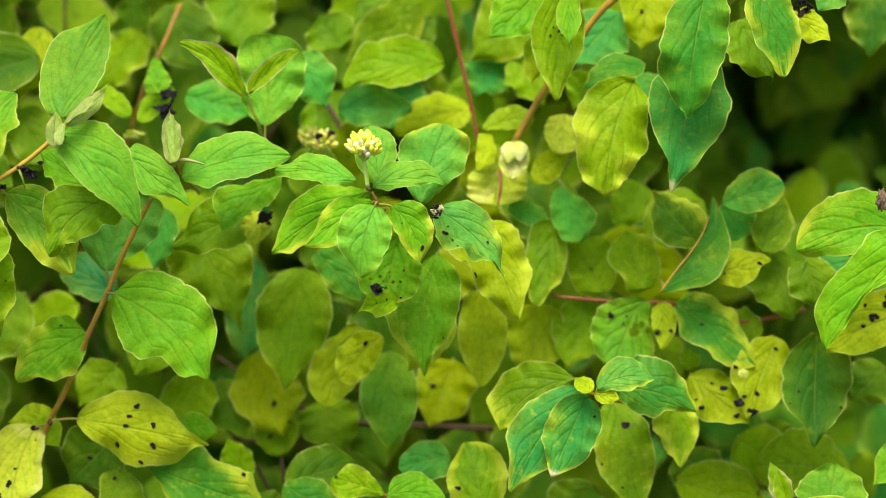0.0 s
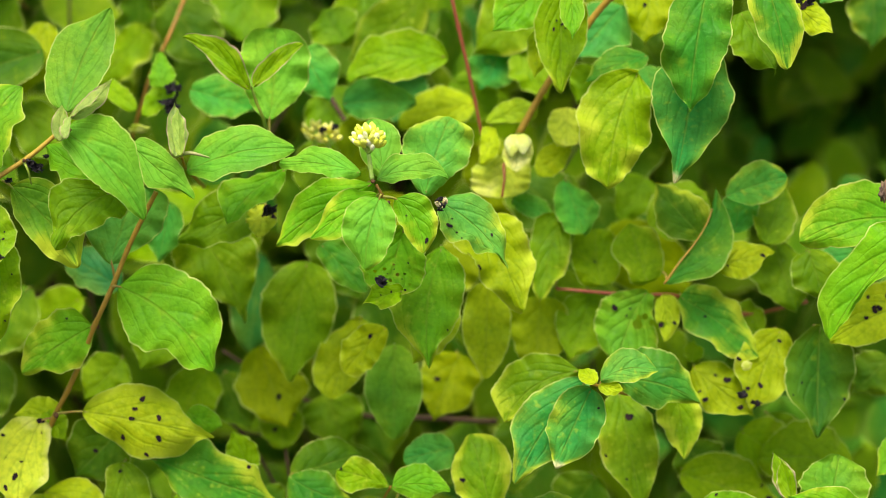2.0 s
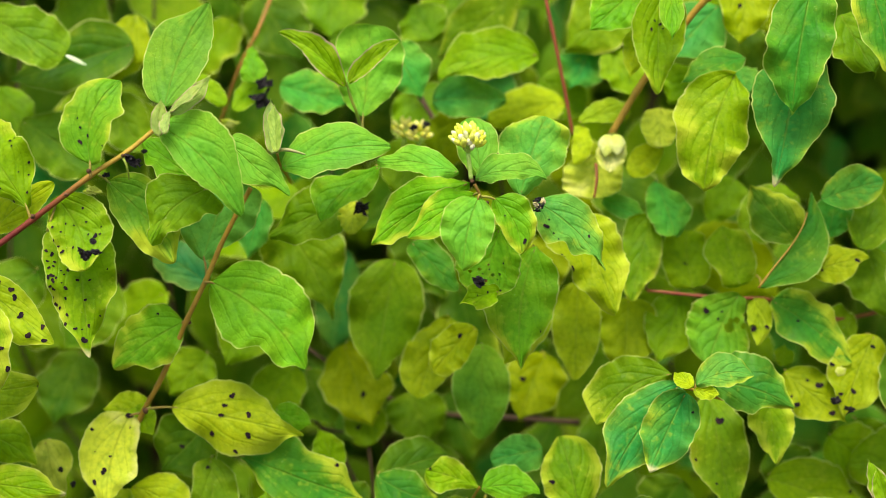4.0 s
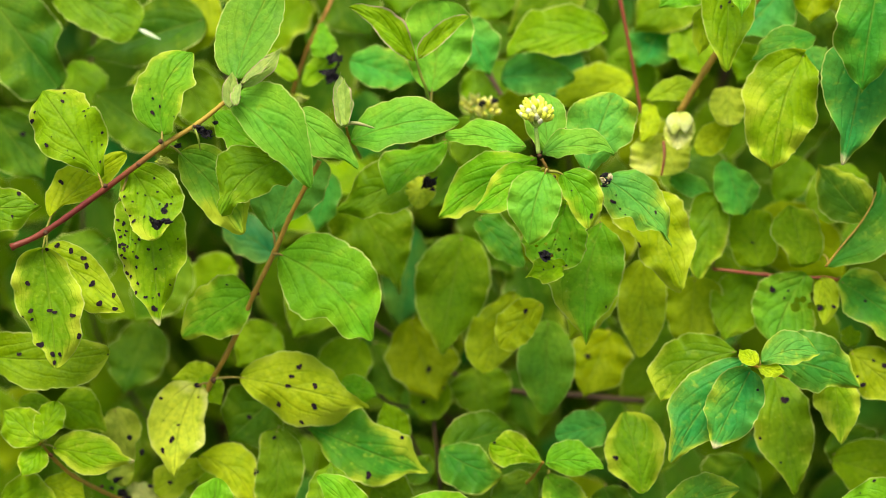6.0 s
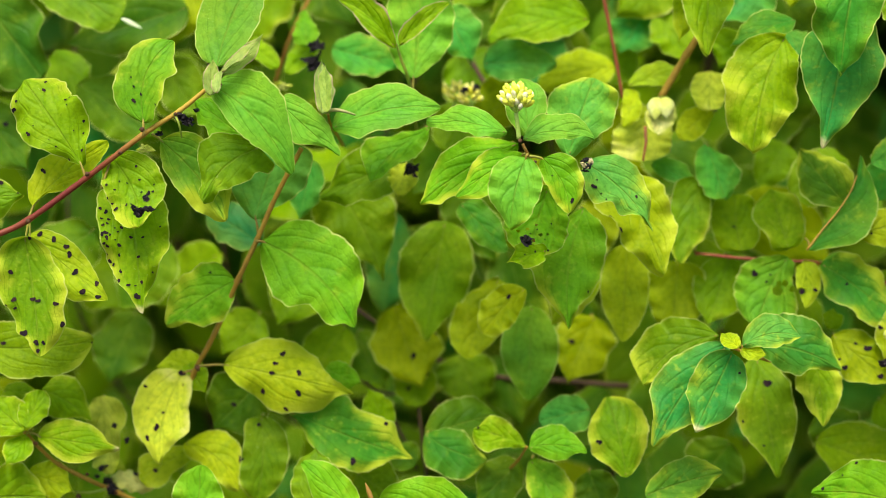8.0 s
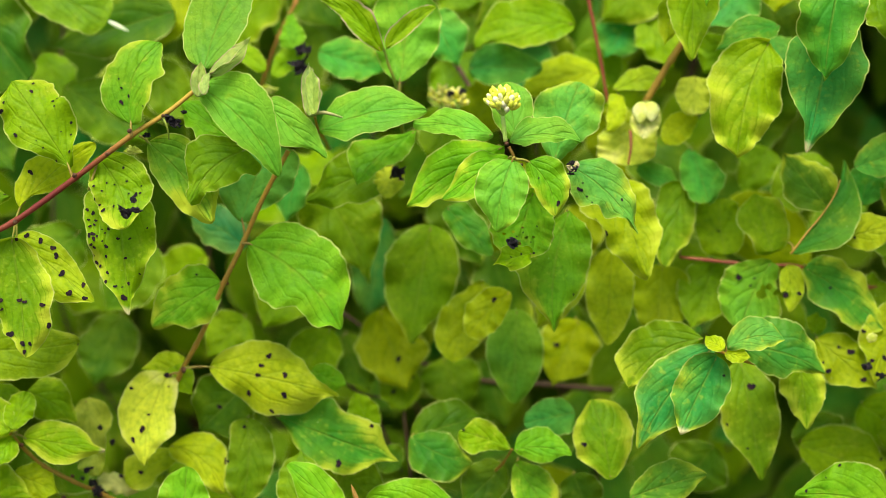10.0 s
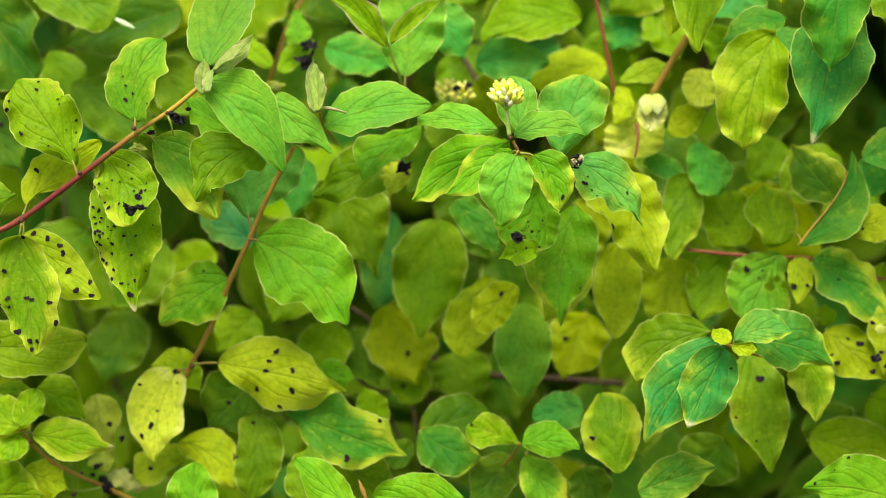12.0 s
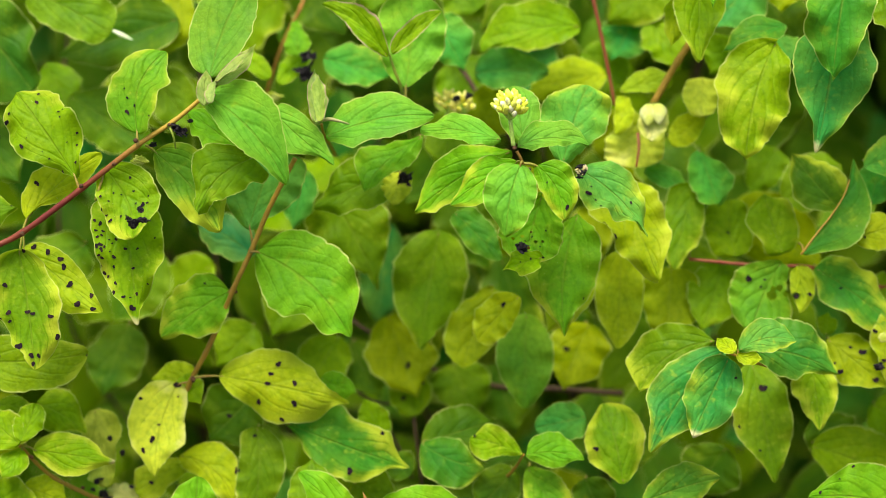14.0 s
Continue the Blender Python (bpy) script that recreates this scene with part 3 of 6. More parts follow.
leaf(branch, (-0.1649, 0.7822, 1.0047), (-0.1569, 0.7612, 0.9488), 0.0319, LIME, edge=0.45, wave=0.08, bend=0.05, tippale=1, bow=-0.008, outline=((-4.9, -9.8, -13.8, -16.5, -15.7, -15.4, -12.1, -7.2, -2.4, -1.3, -0.7), (9.1, 14.9, 15.4, 15.1, 14.4, 14.0, 12.4, 8.9, 4.7, 2.4, 1.2)), spots=((0.19, 13.6, 1.0), (0.22, 11.3, 1.0), (0.27, 13.4, 0.8), (0.28, 10.4, 0.8), (0.32, 13.0, 0.8), (0.38, 12.1, 1.3), (0.39, 13.7, 1.0), (0.42, 11.8, 1.0), (0.40, 10.4, 0.6), (0.46, 13.3, 0.8), (0.48, 12.2, 0.8), (0.53, 14.0, 1.0), (0.58, 12.7, 1.0), (0.61, 11.1, 0.8), (0.69, 12.0, 0.6), (0.35, 8.1, 0.5), (0.35, 5.3, 0.8), (0.38, 7.0, 0.5), (0.43, 1.7, 0.8), (0.44, -3.6, 0.8), (0.48, 7.1, 1.0), (0.55, 7.8, 0.8), (0.58, -0.7, 0.8), (0.67, 7.9, 0.8), (0.74, 9.2, 1.0), (0.78, 4.9, 1.0), (0.79, 1.9, 0.6), (0.87, 1.5, 1.5), (0.77, -1.0, 0.8), (0.71, -6.4, 0.6), (0.38, -11.9, 0.5), (0.32, -15.8, 0.8), (0.44, 8.4, 0.4), (0.31, 11.2, 0.6),))
leaf(branch, (-0.2116, 0.7753, 0.9801), (-0.2028, 0.7564, 0.9299), 0.0319, MID, stalk=(-0.2098, 0.7771, 0.9882), edge=0.85, wave=0.06, fold=0.15, bow=-0.013, outline=((-3.9, -7.4, -10.3, -11.4, -15.4, -16.2, -13.6, -13.2, -9.1, -5.3, -2.6), (6.5, 11.2, 14.0, 15.5, 15.8, 14.2, 9.7, 9.0, 4.3, 2.4, 1.2)), spots=((0.27, 8.6, 1.5), (0.50, 8.9, 1.5), (0.52, 0.4, 1.3), (0.54, -1.8, 1.3), (0.59, -9.6, 1.5), (0.57, 8.9, 1.0), (0.54, 13.3, 1.0), (0.79, 6.0, 2.0), (0.88, 0.8, 1.3), (0.95, 0.3, 1.0), (0.89, -2.2, 0.9), (0.76, -11.2, 1.5), (0.02, -2.4, 1.0),))
leaf(branch, (-0.2129, 0.7864, 0.9795), (-0.1745, 0.7712, 0.9524), 0.0217, YELLOW, stalk=(-0.2126, 0.7877, 0.9855), edge=0.5, bow=0.008, outline=((-2.7, -5.1, -7.3, -9.0, -9.9, -9.3, -8.0, -5.8, -3.9, -2.3, -1.1), (1.5, 3.0, 4.6, 6.4, 8.5, 10.4, 11.8, 10.3, 6.1, 3.1, 1.5)), spots=((0.10, -3.4, 1.5), (0.24, -5.7, 1.5), (0.38, -6.8, 1.5), (0.45, -5.1, 1.5), (0.60, -0.7, 1.8), (0.82, -2.9, 1.3), (0.78, 4.0, 1.5), (0.92, 1.5, 1.3),))
leaf(branch, (-0.2088, 0.7808, 0.9932), (-0.1766, 0.7946, 1.0211), 0.0205, YELLOW, edge=0.5, stalk=(-0.2105, 0.7795, 0.9877), fold=0.1, bow=-0.063, outline=((-3.9, -7.7, -10.7, -12.8, -14.4, -14.1, -10.6, -8.0, -5.8, -3.9, -2.0), (-0.4, -0.9, -1.0, 1.4, 4.0, 6.0, 6.0, 4.6, 4.0, 3.0, 1.5)), spots=((0.32, -7.2, 1.5),))
leaf(branch, (-0.2481, 0.7935, 0.9944), (-0.2164, 0.7952, 0.9958), 0.0213, MID, edge=0.5, spots=((0.68, -6.9, 1.2), (0.92, -1.4, 0.6), (0.60, 4.1, 0.8),))
leaf(branch, (-0.2469, 0.7958, 0.9242), (-0.1864, 0.7945, 0.9274), 0.0274, OLIVE, edge=0.3, bow=0.031, outline=((-4.3, -8.5, -10.5, -10.9, -11.1, -11.0, -9.3, -7.4, -5.7, -3.9, -1.9), (3.1, 6.3, 9.5, 13.6, 16.3, 16.3, 16.1, 15.3, 13.4, 8.4, 4.1)), spots=((0.27, -2.2, 1.2), (0.98, 1.1, 0.6),))
leaf(branch, (-0.1198, 0.7692, 1.0553), (-0.1031, 0.7793, 1.0715), 0.0074, BUDGREEN, pink=1, fold=0.5, roll=25, bow=0.05)
leaf(branch, (-0.1201, 0.7679, 1.0565), (-0.1044, 0.7742, 1.0693), 0.0054, BUDGREEN, pink=1, fold=0.55, roll=-30)
leaf(branch, (-0.1248, 0.7650, 1.0464), (-0.1242, 0.7726, 1.0613), 0.0074, BUDGREEN, pink=1, fold=0.5, roll=20)
leaf(branch, (-0.1217, 0.7609, 1.0480), (-0.1202, 0.7722, 1.0570), 0.0059, BUDGREEN, pink=1, fold=0.5, roll=-35)
part("tendril", tube([(-0.1410, 0.7660, 1.0379), (-0.1388, 0.7632, 1.0346), (-0.1380, 0.7635, 1.0311), (-0.1379, 0.7658, 1.0273)], 0.0006, 0.0003, 6), BARK_GREEN, branch)
blackened(branch, (-0.1380, 0.7691, 1.0360), 0.0026, 3, "blackened shrivelled leaf scrap")
blackened(branch, (-0.1350, 0.7687, 1.0340), 0.0022, 5)
blackened(branch, (-0.1317, 0.7718, 1.0386), 0.0012, 6)
blackened(branch, (-0.1486, 0.7713, 1.0286), 0.0016, 7)
blackened(branch, (-0.1546, 0.7488, 0.9981), 0.0029, 9, "blue-black decayed patch on a curled leaf")
part("rotted_patch", clump((-0.1506, 0.7481, 0.9990), 0.0024, 12, (1.5, 0.4, 0.6)), ROT, branch)
part("rotted_patch", clump((-0.1520, 0.7510, 1.0032), 0.0017, 15, (1.0, 0.3, 0.9)), ROT, branch)
part("dry_patch", clump((-0.1550, 0.7722, 1.0212), 0.0032, 16, (1.3, 0.4, 0.8)), WITHERED_YELLOW, branch, "withered yellow leaf scrap")

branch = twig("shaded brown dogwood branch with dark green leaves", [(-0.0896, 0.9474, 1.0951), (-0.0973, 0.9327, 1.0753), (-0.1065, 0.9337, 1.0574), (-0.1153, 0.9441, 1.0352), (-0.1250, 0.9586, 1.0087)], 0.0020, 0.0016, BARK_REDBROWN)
leaf(branch, (-0.2647, 0.8911, 1.0854), (-0.2270, 0.8796, 1.0393), 0.0409, SHADED_GREEN, bend=0.05, bow=-0.010, outline=((-5.4, -11.1, -15.8, -18.3, -19.7, -20.3, -19.1, -11.8, -9.5, -8.2, -4.7), (3.4, 6.8, 10.2, 13.3, 15.9, 18.5, 20.4, 20.6, 19.3, 17.1, 11.6)))
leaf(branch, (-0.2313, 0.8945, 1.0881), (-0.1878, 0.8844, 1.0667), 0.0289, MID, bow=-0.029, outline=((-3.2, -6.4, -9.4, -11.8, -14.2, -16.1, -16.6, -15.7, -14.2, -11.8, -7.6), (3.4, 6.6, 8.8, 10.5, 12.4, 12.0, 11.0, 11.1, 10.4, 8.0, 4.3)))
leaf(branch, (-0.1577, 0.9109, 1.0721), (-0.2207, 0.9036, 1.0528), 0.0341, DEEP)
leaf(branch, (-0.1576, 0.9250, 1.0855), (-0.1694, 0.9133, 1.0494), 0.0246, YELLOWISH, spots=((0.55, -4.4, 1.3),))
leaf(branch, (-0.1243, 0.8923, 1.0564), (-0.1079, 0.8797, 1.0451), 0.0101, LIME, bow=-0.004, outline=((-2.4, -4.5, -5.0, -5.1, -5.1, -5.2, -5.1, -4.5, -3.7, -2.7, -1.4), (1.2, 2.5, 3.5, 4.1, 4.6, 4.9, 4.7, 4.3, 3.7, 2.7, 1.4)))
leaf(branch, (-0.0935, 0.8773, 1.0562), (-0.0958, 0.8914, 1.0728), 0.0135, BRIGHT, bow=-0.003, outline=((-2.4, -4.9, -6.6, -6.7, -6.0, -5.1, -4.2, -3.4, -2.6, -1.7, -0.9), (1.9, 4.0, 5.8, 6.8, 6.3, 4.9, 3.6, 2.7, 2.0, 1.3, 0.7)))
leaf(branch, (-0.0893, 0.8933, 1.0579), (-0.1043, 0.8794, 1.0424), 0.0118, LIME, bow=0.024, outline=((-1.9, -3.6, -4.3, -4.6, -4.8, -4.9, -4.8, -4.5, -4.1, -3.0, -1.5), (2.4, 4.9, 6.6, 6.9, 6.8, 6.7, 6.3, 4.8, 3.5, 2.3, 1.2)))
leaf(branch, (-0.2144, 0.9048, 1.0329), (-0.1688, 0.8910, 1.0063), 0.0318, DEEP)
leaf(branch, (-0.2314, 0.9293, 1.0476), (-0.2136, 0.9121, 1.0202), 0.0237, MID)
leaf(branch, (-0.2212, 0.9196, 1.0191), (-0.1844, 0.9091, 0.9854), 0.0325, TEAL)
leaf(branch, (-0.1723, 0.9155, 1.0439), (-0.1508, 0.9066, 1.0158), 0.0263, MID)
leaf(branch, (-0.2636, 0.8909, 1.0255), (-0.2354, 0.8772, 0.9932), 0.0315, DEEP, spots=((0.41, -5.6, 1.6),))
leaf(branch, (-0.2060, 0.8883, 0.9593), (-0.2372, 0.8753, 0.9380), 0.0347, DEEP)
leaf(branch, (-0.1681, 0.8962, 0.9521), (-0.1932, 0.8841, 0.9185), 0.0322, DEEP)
part("dry_tip", pod((-0.1864, 0.8841, 1.0686), (-0.1762, 0.8833, 1.0638), 0.0026, 0.3), CHAFF, branch, "whitish dry scrap at a leaf tip")
blackened(branch, (-0.0874, 0.8778, 1.0545), 0.0046, 21)
blackened(branch, (-0.0903, 0.8783, 1.0477), 0.0040, 24)
blackened(branch, (-0.0929, 0.8909, 1.0469), 0.0029, 22)
part("dry_patch", clump((-0.1087, 0.8928, 1.0339), 0.0040, 23, (1.6, 0.4, 0.6)), WITHERED_YELLOW, branch)

branch = twig("orange-brown dogwood twig with glossy green leaves and folded buds", [(-0.0897, 0.8076, 1.0163), (-0.0962, 0.8069, 1.0045), (-0.1037, 0.8066, 0.9898), (-0.1107, 0.8060, 0.9737), (-0.1199, 0.8058, 0.9547), (-0.1280, 0.8098, 0.9363), (-0.1352, 0.8115, 0.9214), (-0.1442, 0.8179, 0.9048), (-0.1511, 0.8288, 0.8848)], 0.0022, 0.0026, BARK_BROWN)
leaf_node(branch, (-0.1105, 0.8071, 0.9736), 0.0024)
leaf_node(branch, (-0.1191, 0.8065, 0.9533), 0.002)
leaf_node(branch, (-0.1408, 0.8088, 0.9100), 0.0024)
leaf(branch, (-0.1125, 0.8112, 0.9821), (-0.0994, 0.8245, 1.0170), 0.0358, AQUA, stalk=(-0.1106, 0.8095, 0.9743), bend=-0.04, bow=-0.033, outline=((-3.4, -7.2, -11.8, -15.6, -17.6, -18.7, -18.4, -16.5, -14.1, -10.1, -5.0), (2.0, 4.0, 6.0, 8.0, 11.9, 15.0, 16.7, 17.1, 16.6, 15.4, 12.0)))
leaf(branch, (-0.1084, 0.8047, 0.9727), (-0.0645, 0.7879, 0.9363), 0.0412, BRIGHT, stalk=(-0.1116, 0.8046, 0.9727), bend=0.06, fold=0.14, quilt=1.6, bow=-0.084, outline=((-11.7, -16.3, -20.8, -24.0, -25.7, -26.2, -25.3, -21.2, -15.2, -5.9, -2.6), (2.8, 5.6, 8.9, 12.3, 15.0, 14.9, 6.9, 7.6, 7.2, 2.6, 1.1)))
leaf(branch, (-0.1221, 0.8107, 0.9523), (-0.1535, 0.7990, 0.9336), 0.0276, BRIGHT, edge=0.8, stalk=(-0.1206, 0.8108, 0.9527), fold=0.12, bow=0.039, outline=((-2.2, -4.5, -7.5, -10.2, -11.5, -11.4, -9.9, -5.5, -3.6, -2.2, -1.1), (5.9, 11.9, 14.2, 16.1, 16.0, 15.7, 14.3, 11.4, 8.0, 5.2, 2.6)), spots=((0.20, 8.8, 0.8),))
leaf(branch, (-0.1283, 0.8103, 0.9114), (-0.0666, 0.8054, 0.8989), 0.0340, YELLOW, edge=0.9, stalk=(-0.1411, 0.8098, 0.9106), fold=0.14, wave=0.12, bow=-0.006, outline=((-3.8, -7.8, -12.6, -16.5, -17.6, -17.4, -14.8, -7.8, -3.7, -1.7, -0.8), (2.5, 5.4, 9.1, 10.2, 14.3, 16.3, 13.7, 11.0, 4.6, 2.2, 1.0)), spots=((0.42, -10.3, 1.6), (0.38, -5.1, 1.3), (0.37, -0.5, 1.3), (0.57, -3.3, 1.6), (0.33, 8.4, 1.6), (0.60, 5.9, 1.6), (0.53, 14.1, 1.1),))
leaf(branch, (-0.1490, 0.8180, 0.9058), (-0.1580, 0.7949, 0.8666), 0.0298, CREAM, stalk=(-0.1442, 0.8181, 0.9059), edge=0.9, fold=0.2, bow=0.073, outline=((-2.1, -4.2, -6.1, -7.1, -7.5, -9.2, -10.7, -5.5, -2.1, -1.0, -0.5), (8.3, 13.6, 16.8, 18.6, 19.1, 18.9, 17.4, 13.7, 7.9, 4.4, 2.1)), spots=((0.25, 13.2, 1.1), (0.15, -3.1, 0.5), (0.48, 1.0, 0.8), (0.64, 2.4, 1.6), (0.77, 6.0, 1.4), (0.03, 0.2, 1.9), (0.47, 8.2, 0.3),))
leaf(branch, (-0.1408, 0.8243, 0.9064), (-0.1635, 0.8221, 0.9067), 0.0170, YELLOW, edge=0.4, spots=((0.60, 9.0, 0.9),))
leaf(branch, (-0.1485, 0.8248, 0.9076), (-0.1380, 0.8158, 0.8953), 0.0126, LIME)
leaf(branch, (-0.0812, 0.8238, 0.9063), (-0.0637, 0.8151, 0.9015), 0.0136, BRIGHT)

branch = twig("thin dogwood twig with large pale green leaves", [(-0.0771, 0.8052, 1.0323), (-0.0769, 0.8151, 1.0262), (-0.0771, 0.8489, 1.0167), (-0.0776, 0.8972, 1.0035)], 0.0012, 0.0018, BARK_BROWN)
leaf(branch, (-0.0751, 0.8037, 1.0262), (-0.0257, 0.8034, 1.0364), 0.0255, SHEEN_GREEN, wave=-0.05, roll=-12, fold=0.18, bend=0.05, quilt=1.5, bow=-0.054, outline=((-4.0, -8.1, -12.3, -15.0, -16.0, -15.8, -15.3, -12.4, -7.8, -4.5, -2.2), (1.5, 3.1, 6.1, 9.5, 7.9, 8.0, 8.1, 6.7, 4.6, 2.7, 1.3)))
leaf(branch, (-0.0311, 0.8283, 1.0233), (-0.0585, 0.8174, 0.9989), 0.0231, BRIGHT, roll=10, fold=0.1, bow=0.109, outline=((-1.0, -2.1, -3.4, -5.0, -4.7, -3.8, -2.1, -1.2, -0.8, -0.5, -0.2), (2.0, 3.8, 5.7, 8.0, 11.1, 15.7, 17.7, 18.1, 13.6, 6.3, 2.5)))
leaf(branch, (-0.0472, 0.8447, 1.0031), (-0.0838, 0.8343, 0.9879), 0.0280, MID, bow=0.020, outline=((-4.2, -8.1, -11.4, -13.7, -13.7, -11.9, -10.4, -9.3, -4.1, -2.4, -1.2), (4.0, 8.4, 11.8, 13.3, 14.0, 14.3, 11.1, 6.2, 4.0, 2.6, 1.3)))
leaf(branch, (-0.0429, 0.8468, 1.0031), (-0.0456, 0.8335, 0.9897), 0.0147, GOLD, bow=0.001, outline=((-2.2, -4.4, -5.8, -6.5, -7.0, -7.3, -6.8, -4.5, -3.1, -2.0, -1.0), (2.2, 4.4, 5.9, 6.6, 7.1, 7.4, 7.3, 5.6, 3.7, 2.4, 1.2)), spots=((0.14, -2.6, 2.3), (0.34, -5.2, 1.8),))
leaf(branch, (-0.1169, 0.8631, 0.9585), (-0.1468, 0.8719, 0.9757), 0.0221, PINE)
leaf(branch, (-0.0911, 0.8628, 1.0018), (-0.0959, 0.8523, 0.9734), 0.0173, SEA)
leaf(branch, (-0.0794, 0.8770, 0.9853), (-0.0555, 0.8596, 0.9411), 0.0419, MID, edge=0.3, bow=-0.049, outline=((-5.3, -10.6, -15.7, -21.8, -23.4, -20.6, -16.1, -10.4, -5.4, -2.9, -1.4), (10.0, 15.3, 17.5, 18.5, 17.2, 13.2, 9.0, 4.2, 0.2, 0.1, 0.1)))
leaf(branch, (-0.0518, 0.9272, 0.9623), (-0.0575, 0.9099, 0.9119), 0.0264, PINE, bow=0.004, outline=((-2.6, -5.2, -7.7, -9.8, -11.9, -12.9, -12.1, -10.7, -8.1, -4.8, -2.4), (2.5, 5.0, 7.3, 9.7, 12.2, 13.5, 12.7, 10.9, 8.4, 5.3, 2.6)))
leaf(branch, (-0.0787, 0.7943, 1.0346), (-0.0804, 0.8115, 1.0567), 0.0098, BUDGREEN, pink=1, fold=0.55, roll=25)
leaf(branch, (-0.0767, 0.7945, 1.0351), (-0.0785, 0.8050, 1.0552), 0.0087, BUDGREEN, pink=1, fold=0.6, roll=-25)
part("curled_scale", tube([(-0.0788, 0.8014, 1.0339), (-0.0732, 0.7988, 1.0354), (-0.0680, 0.7987, 1.0344), (-0.0641, 0.8005, 1.0329)], 0.0011, 0.0004, 8), BUD, branch, "curled brownish bud scale")
blackened(branch, (-0.0396, 0.8383, 1.0013), 0.0034, 31)
flower_head(branch, (-0.0209, 0.8928, 1.0227), (-0.0200, 0.8895, 1.0309), 0.0056, 16, 8, True)
flower_head(branch, (-0.0122, 0.8828, 1.0227), (-0.0128, 0.8793, 1.0300), 0.0058, 18, 9, True)
blackened(branch, (-0.0155, 0.8731, 1.0347), 0.0022, 33)
blackened(branch, (-0.0092, 0.8775, 1.0356), 0.0018, 34)

branch = twig("yellow-green dogwood shoot with young folded leaves", [(-0.0467, 0.8288, 1.0623), (-0.0446, 0.8293, 1.0549), (-0.0417, 0.8307, 1.0468), (-0.0394, 0.8428, 1.0318), (-0.0380, 0.8592, 1.0128)], 0.0013, 0.0016, BARK_GREEN)
leaf(branch, (-0.0473, 0.8242, 1.0609), (-0.0781, 0.8331, 1.0846), 0.0140, LIME, fold=0.5, roll=-15, pink=1, bow=0.093, outline=((-0.7, -1.3, -1.9, -2.4, -2.1, -1.0, 0.2, 0.5, 0.5, 0.3, 0.1), (2.0, 4.0, 6.3, 9.6, 11.6, 11.6, 10.9, 8.2, 6.1, 4.1, 2.0)))
leaf(branch, (-0.0452, 0.8246, 1.0624), (-0.0221, 0.8336, 1.0811), 0.0085, LIME, fold=0.5, roll=10, pink=1, bow=-0.047, outline=((-1.8, -3.7, -5.0, -5.9, -6.2, -6.2, -6.2, -5.4, -4.2, -2.9, -1.4), (0.6, 1.3, 1.8, 2.1, 2.3, 2.1, 1.5, 1.1, 0.8, 0.5, 0.3)))
leaf(branch, (-0.0397, 0.8430, 1.0444), (-0.0368, 0.8573, 1.0867), 0.0339, SHEEN_GREEN, stalk=(-0.0397, 0.8416, 1.0379), bow=0.020, outline=((-2.6, -5.3, -8.0, -10.9, -13.4, -15.1, -16.1, -15.9, -15.0, -11.9, -6.4), (2.5, 5.0, 8.2, 12.6, 15.7, 17.6, 17.7, 17.2, 15.2, 11.4, 6.3)))
leaf(branch, (-0.0260, 0.8917, 1.0741), (-0.0115, 0.8794, 1.0485), 0.0259, SEA)
leaf(branch, (-0.0827, 0.8982, 1.0531), (-0.0476, 0.8958, 1.0440), 0.0240, SEA, edge=0.3)

branch = twig("flowering dogwood shoot with a whorl of bright green leaves", [(0.0113, 0.7729, 1.0244), (0.0137, 0.7739, 1.0193), (0.0168, 0.7876, 1.0067), (0.0192, 0.8139, 0.9860), (0.0197, 0.8582, 0.9543)], 0.0013, 0.0022, BARK_REDBROWN)
leaf_node(branch, (0.0101, 0.7664, 1.0269), 0.0017)
leaf_node(branch, (0.0166, 0.7665, 1.0175), 0.0016)
leaf(branch, (0.0046, 0.7798, 1.0283), (-0.0313, 0.7798, 1.0336), 0.0157, SHEEN_GREEN, roll=12, fold=0.25, bend=-0.05, bow=0.081, outline=((-0.8, -1.7, -2.4, -3.1, -3.7, -3.6, -3.1, -2.7, -2.6, -2.1, -1.1), (2.2, 4.4, 6.6, 9.0, 10.9, 12.0, 11.0, 8.6, 4.8, 2.9, 1.4)))
leaf(branch, (0.0117, 0.7744, 1.0264), (0.0432, 0.7770, 1.0263), 0.0149, SHEEN_GREEN, roll=-12, fold=0.25, bend=-0.06, bow=-0.155, outline=((-2.8, -5.7, -9.4, -12.1, -13.7, -14.1, -13.4, -11.9, -8.6, -5.6, -2.8), (0.2, 0.5, 0.7, 0.8, 0.6, 0.1, -0.6, -1.5, -1.5, -1.0, -0.5)))
leaf(branch, (0.0140, 0.7863, 1.0264), (0.0089, 0.8022, 1.0495), 0.0195, SHEEN_GREEN, bow=0.038, outline=((-1.7, -3.4, -4.9, -6.3, -7.6, -8.2, -8.0, -7.5, -6.2, -4.3, -2.2), (2.2, 4.4, 6.7, 9.3, 10.7, 11.3, 11.1, 9.9, 8.0, 5.0, 2.5)))
leaf(branch, (0.0335, 0.8065, 1.0137), (0.0453, 0.8212, 1.0479), 0.0317, AQUA, edge=0.35, bow=-0.018, outline=((-2.9, -5.8, -8.7, -12.0, -15.1, -16.8, -16.9, -14.9, -11.4, -7.3, -3.7), (1.7, 3.4, 5.3, 7.9, 11.1, 14.8, 14.4, 14.4, 14.1, 10.6, 5.9)))
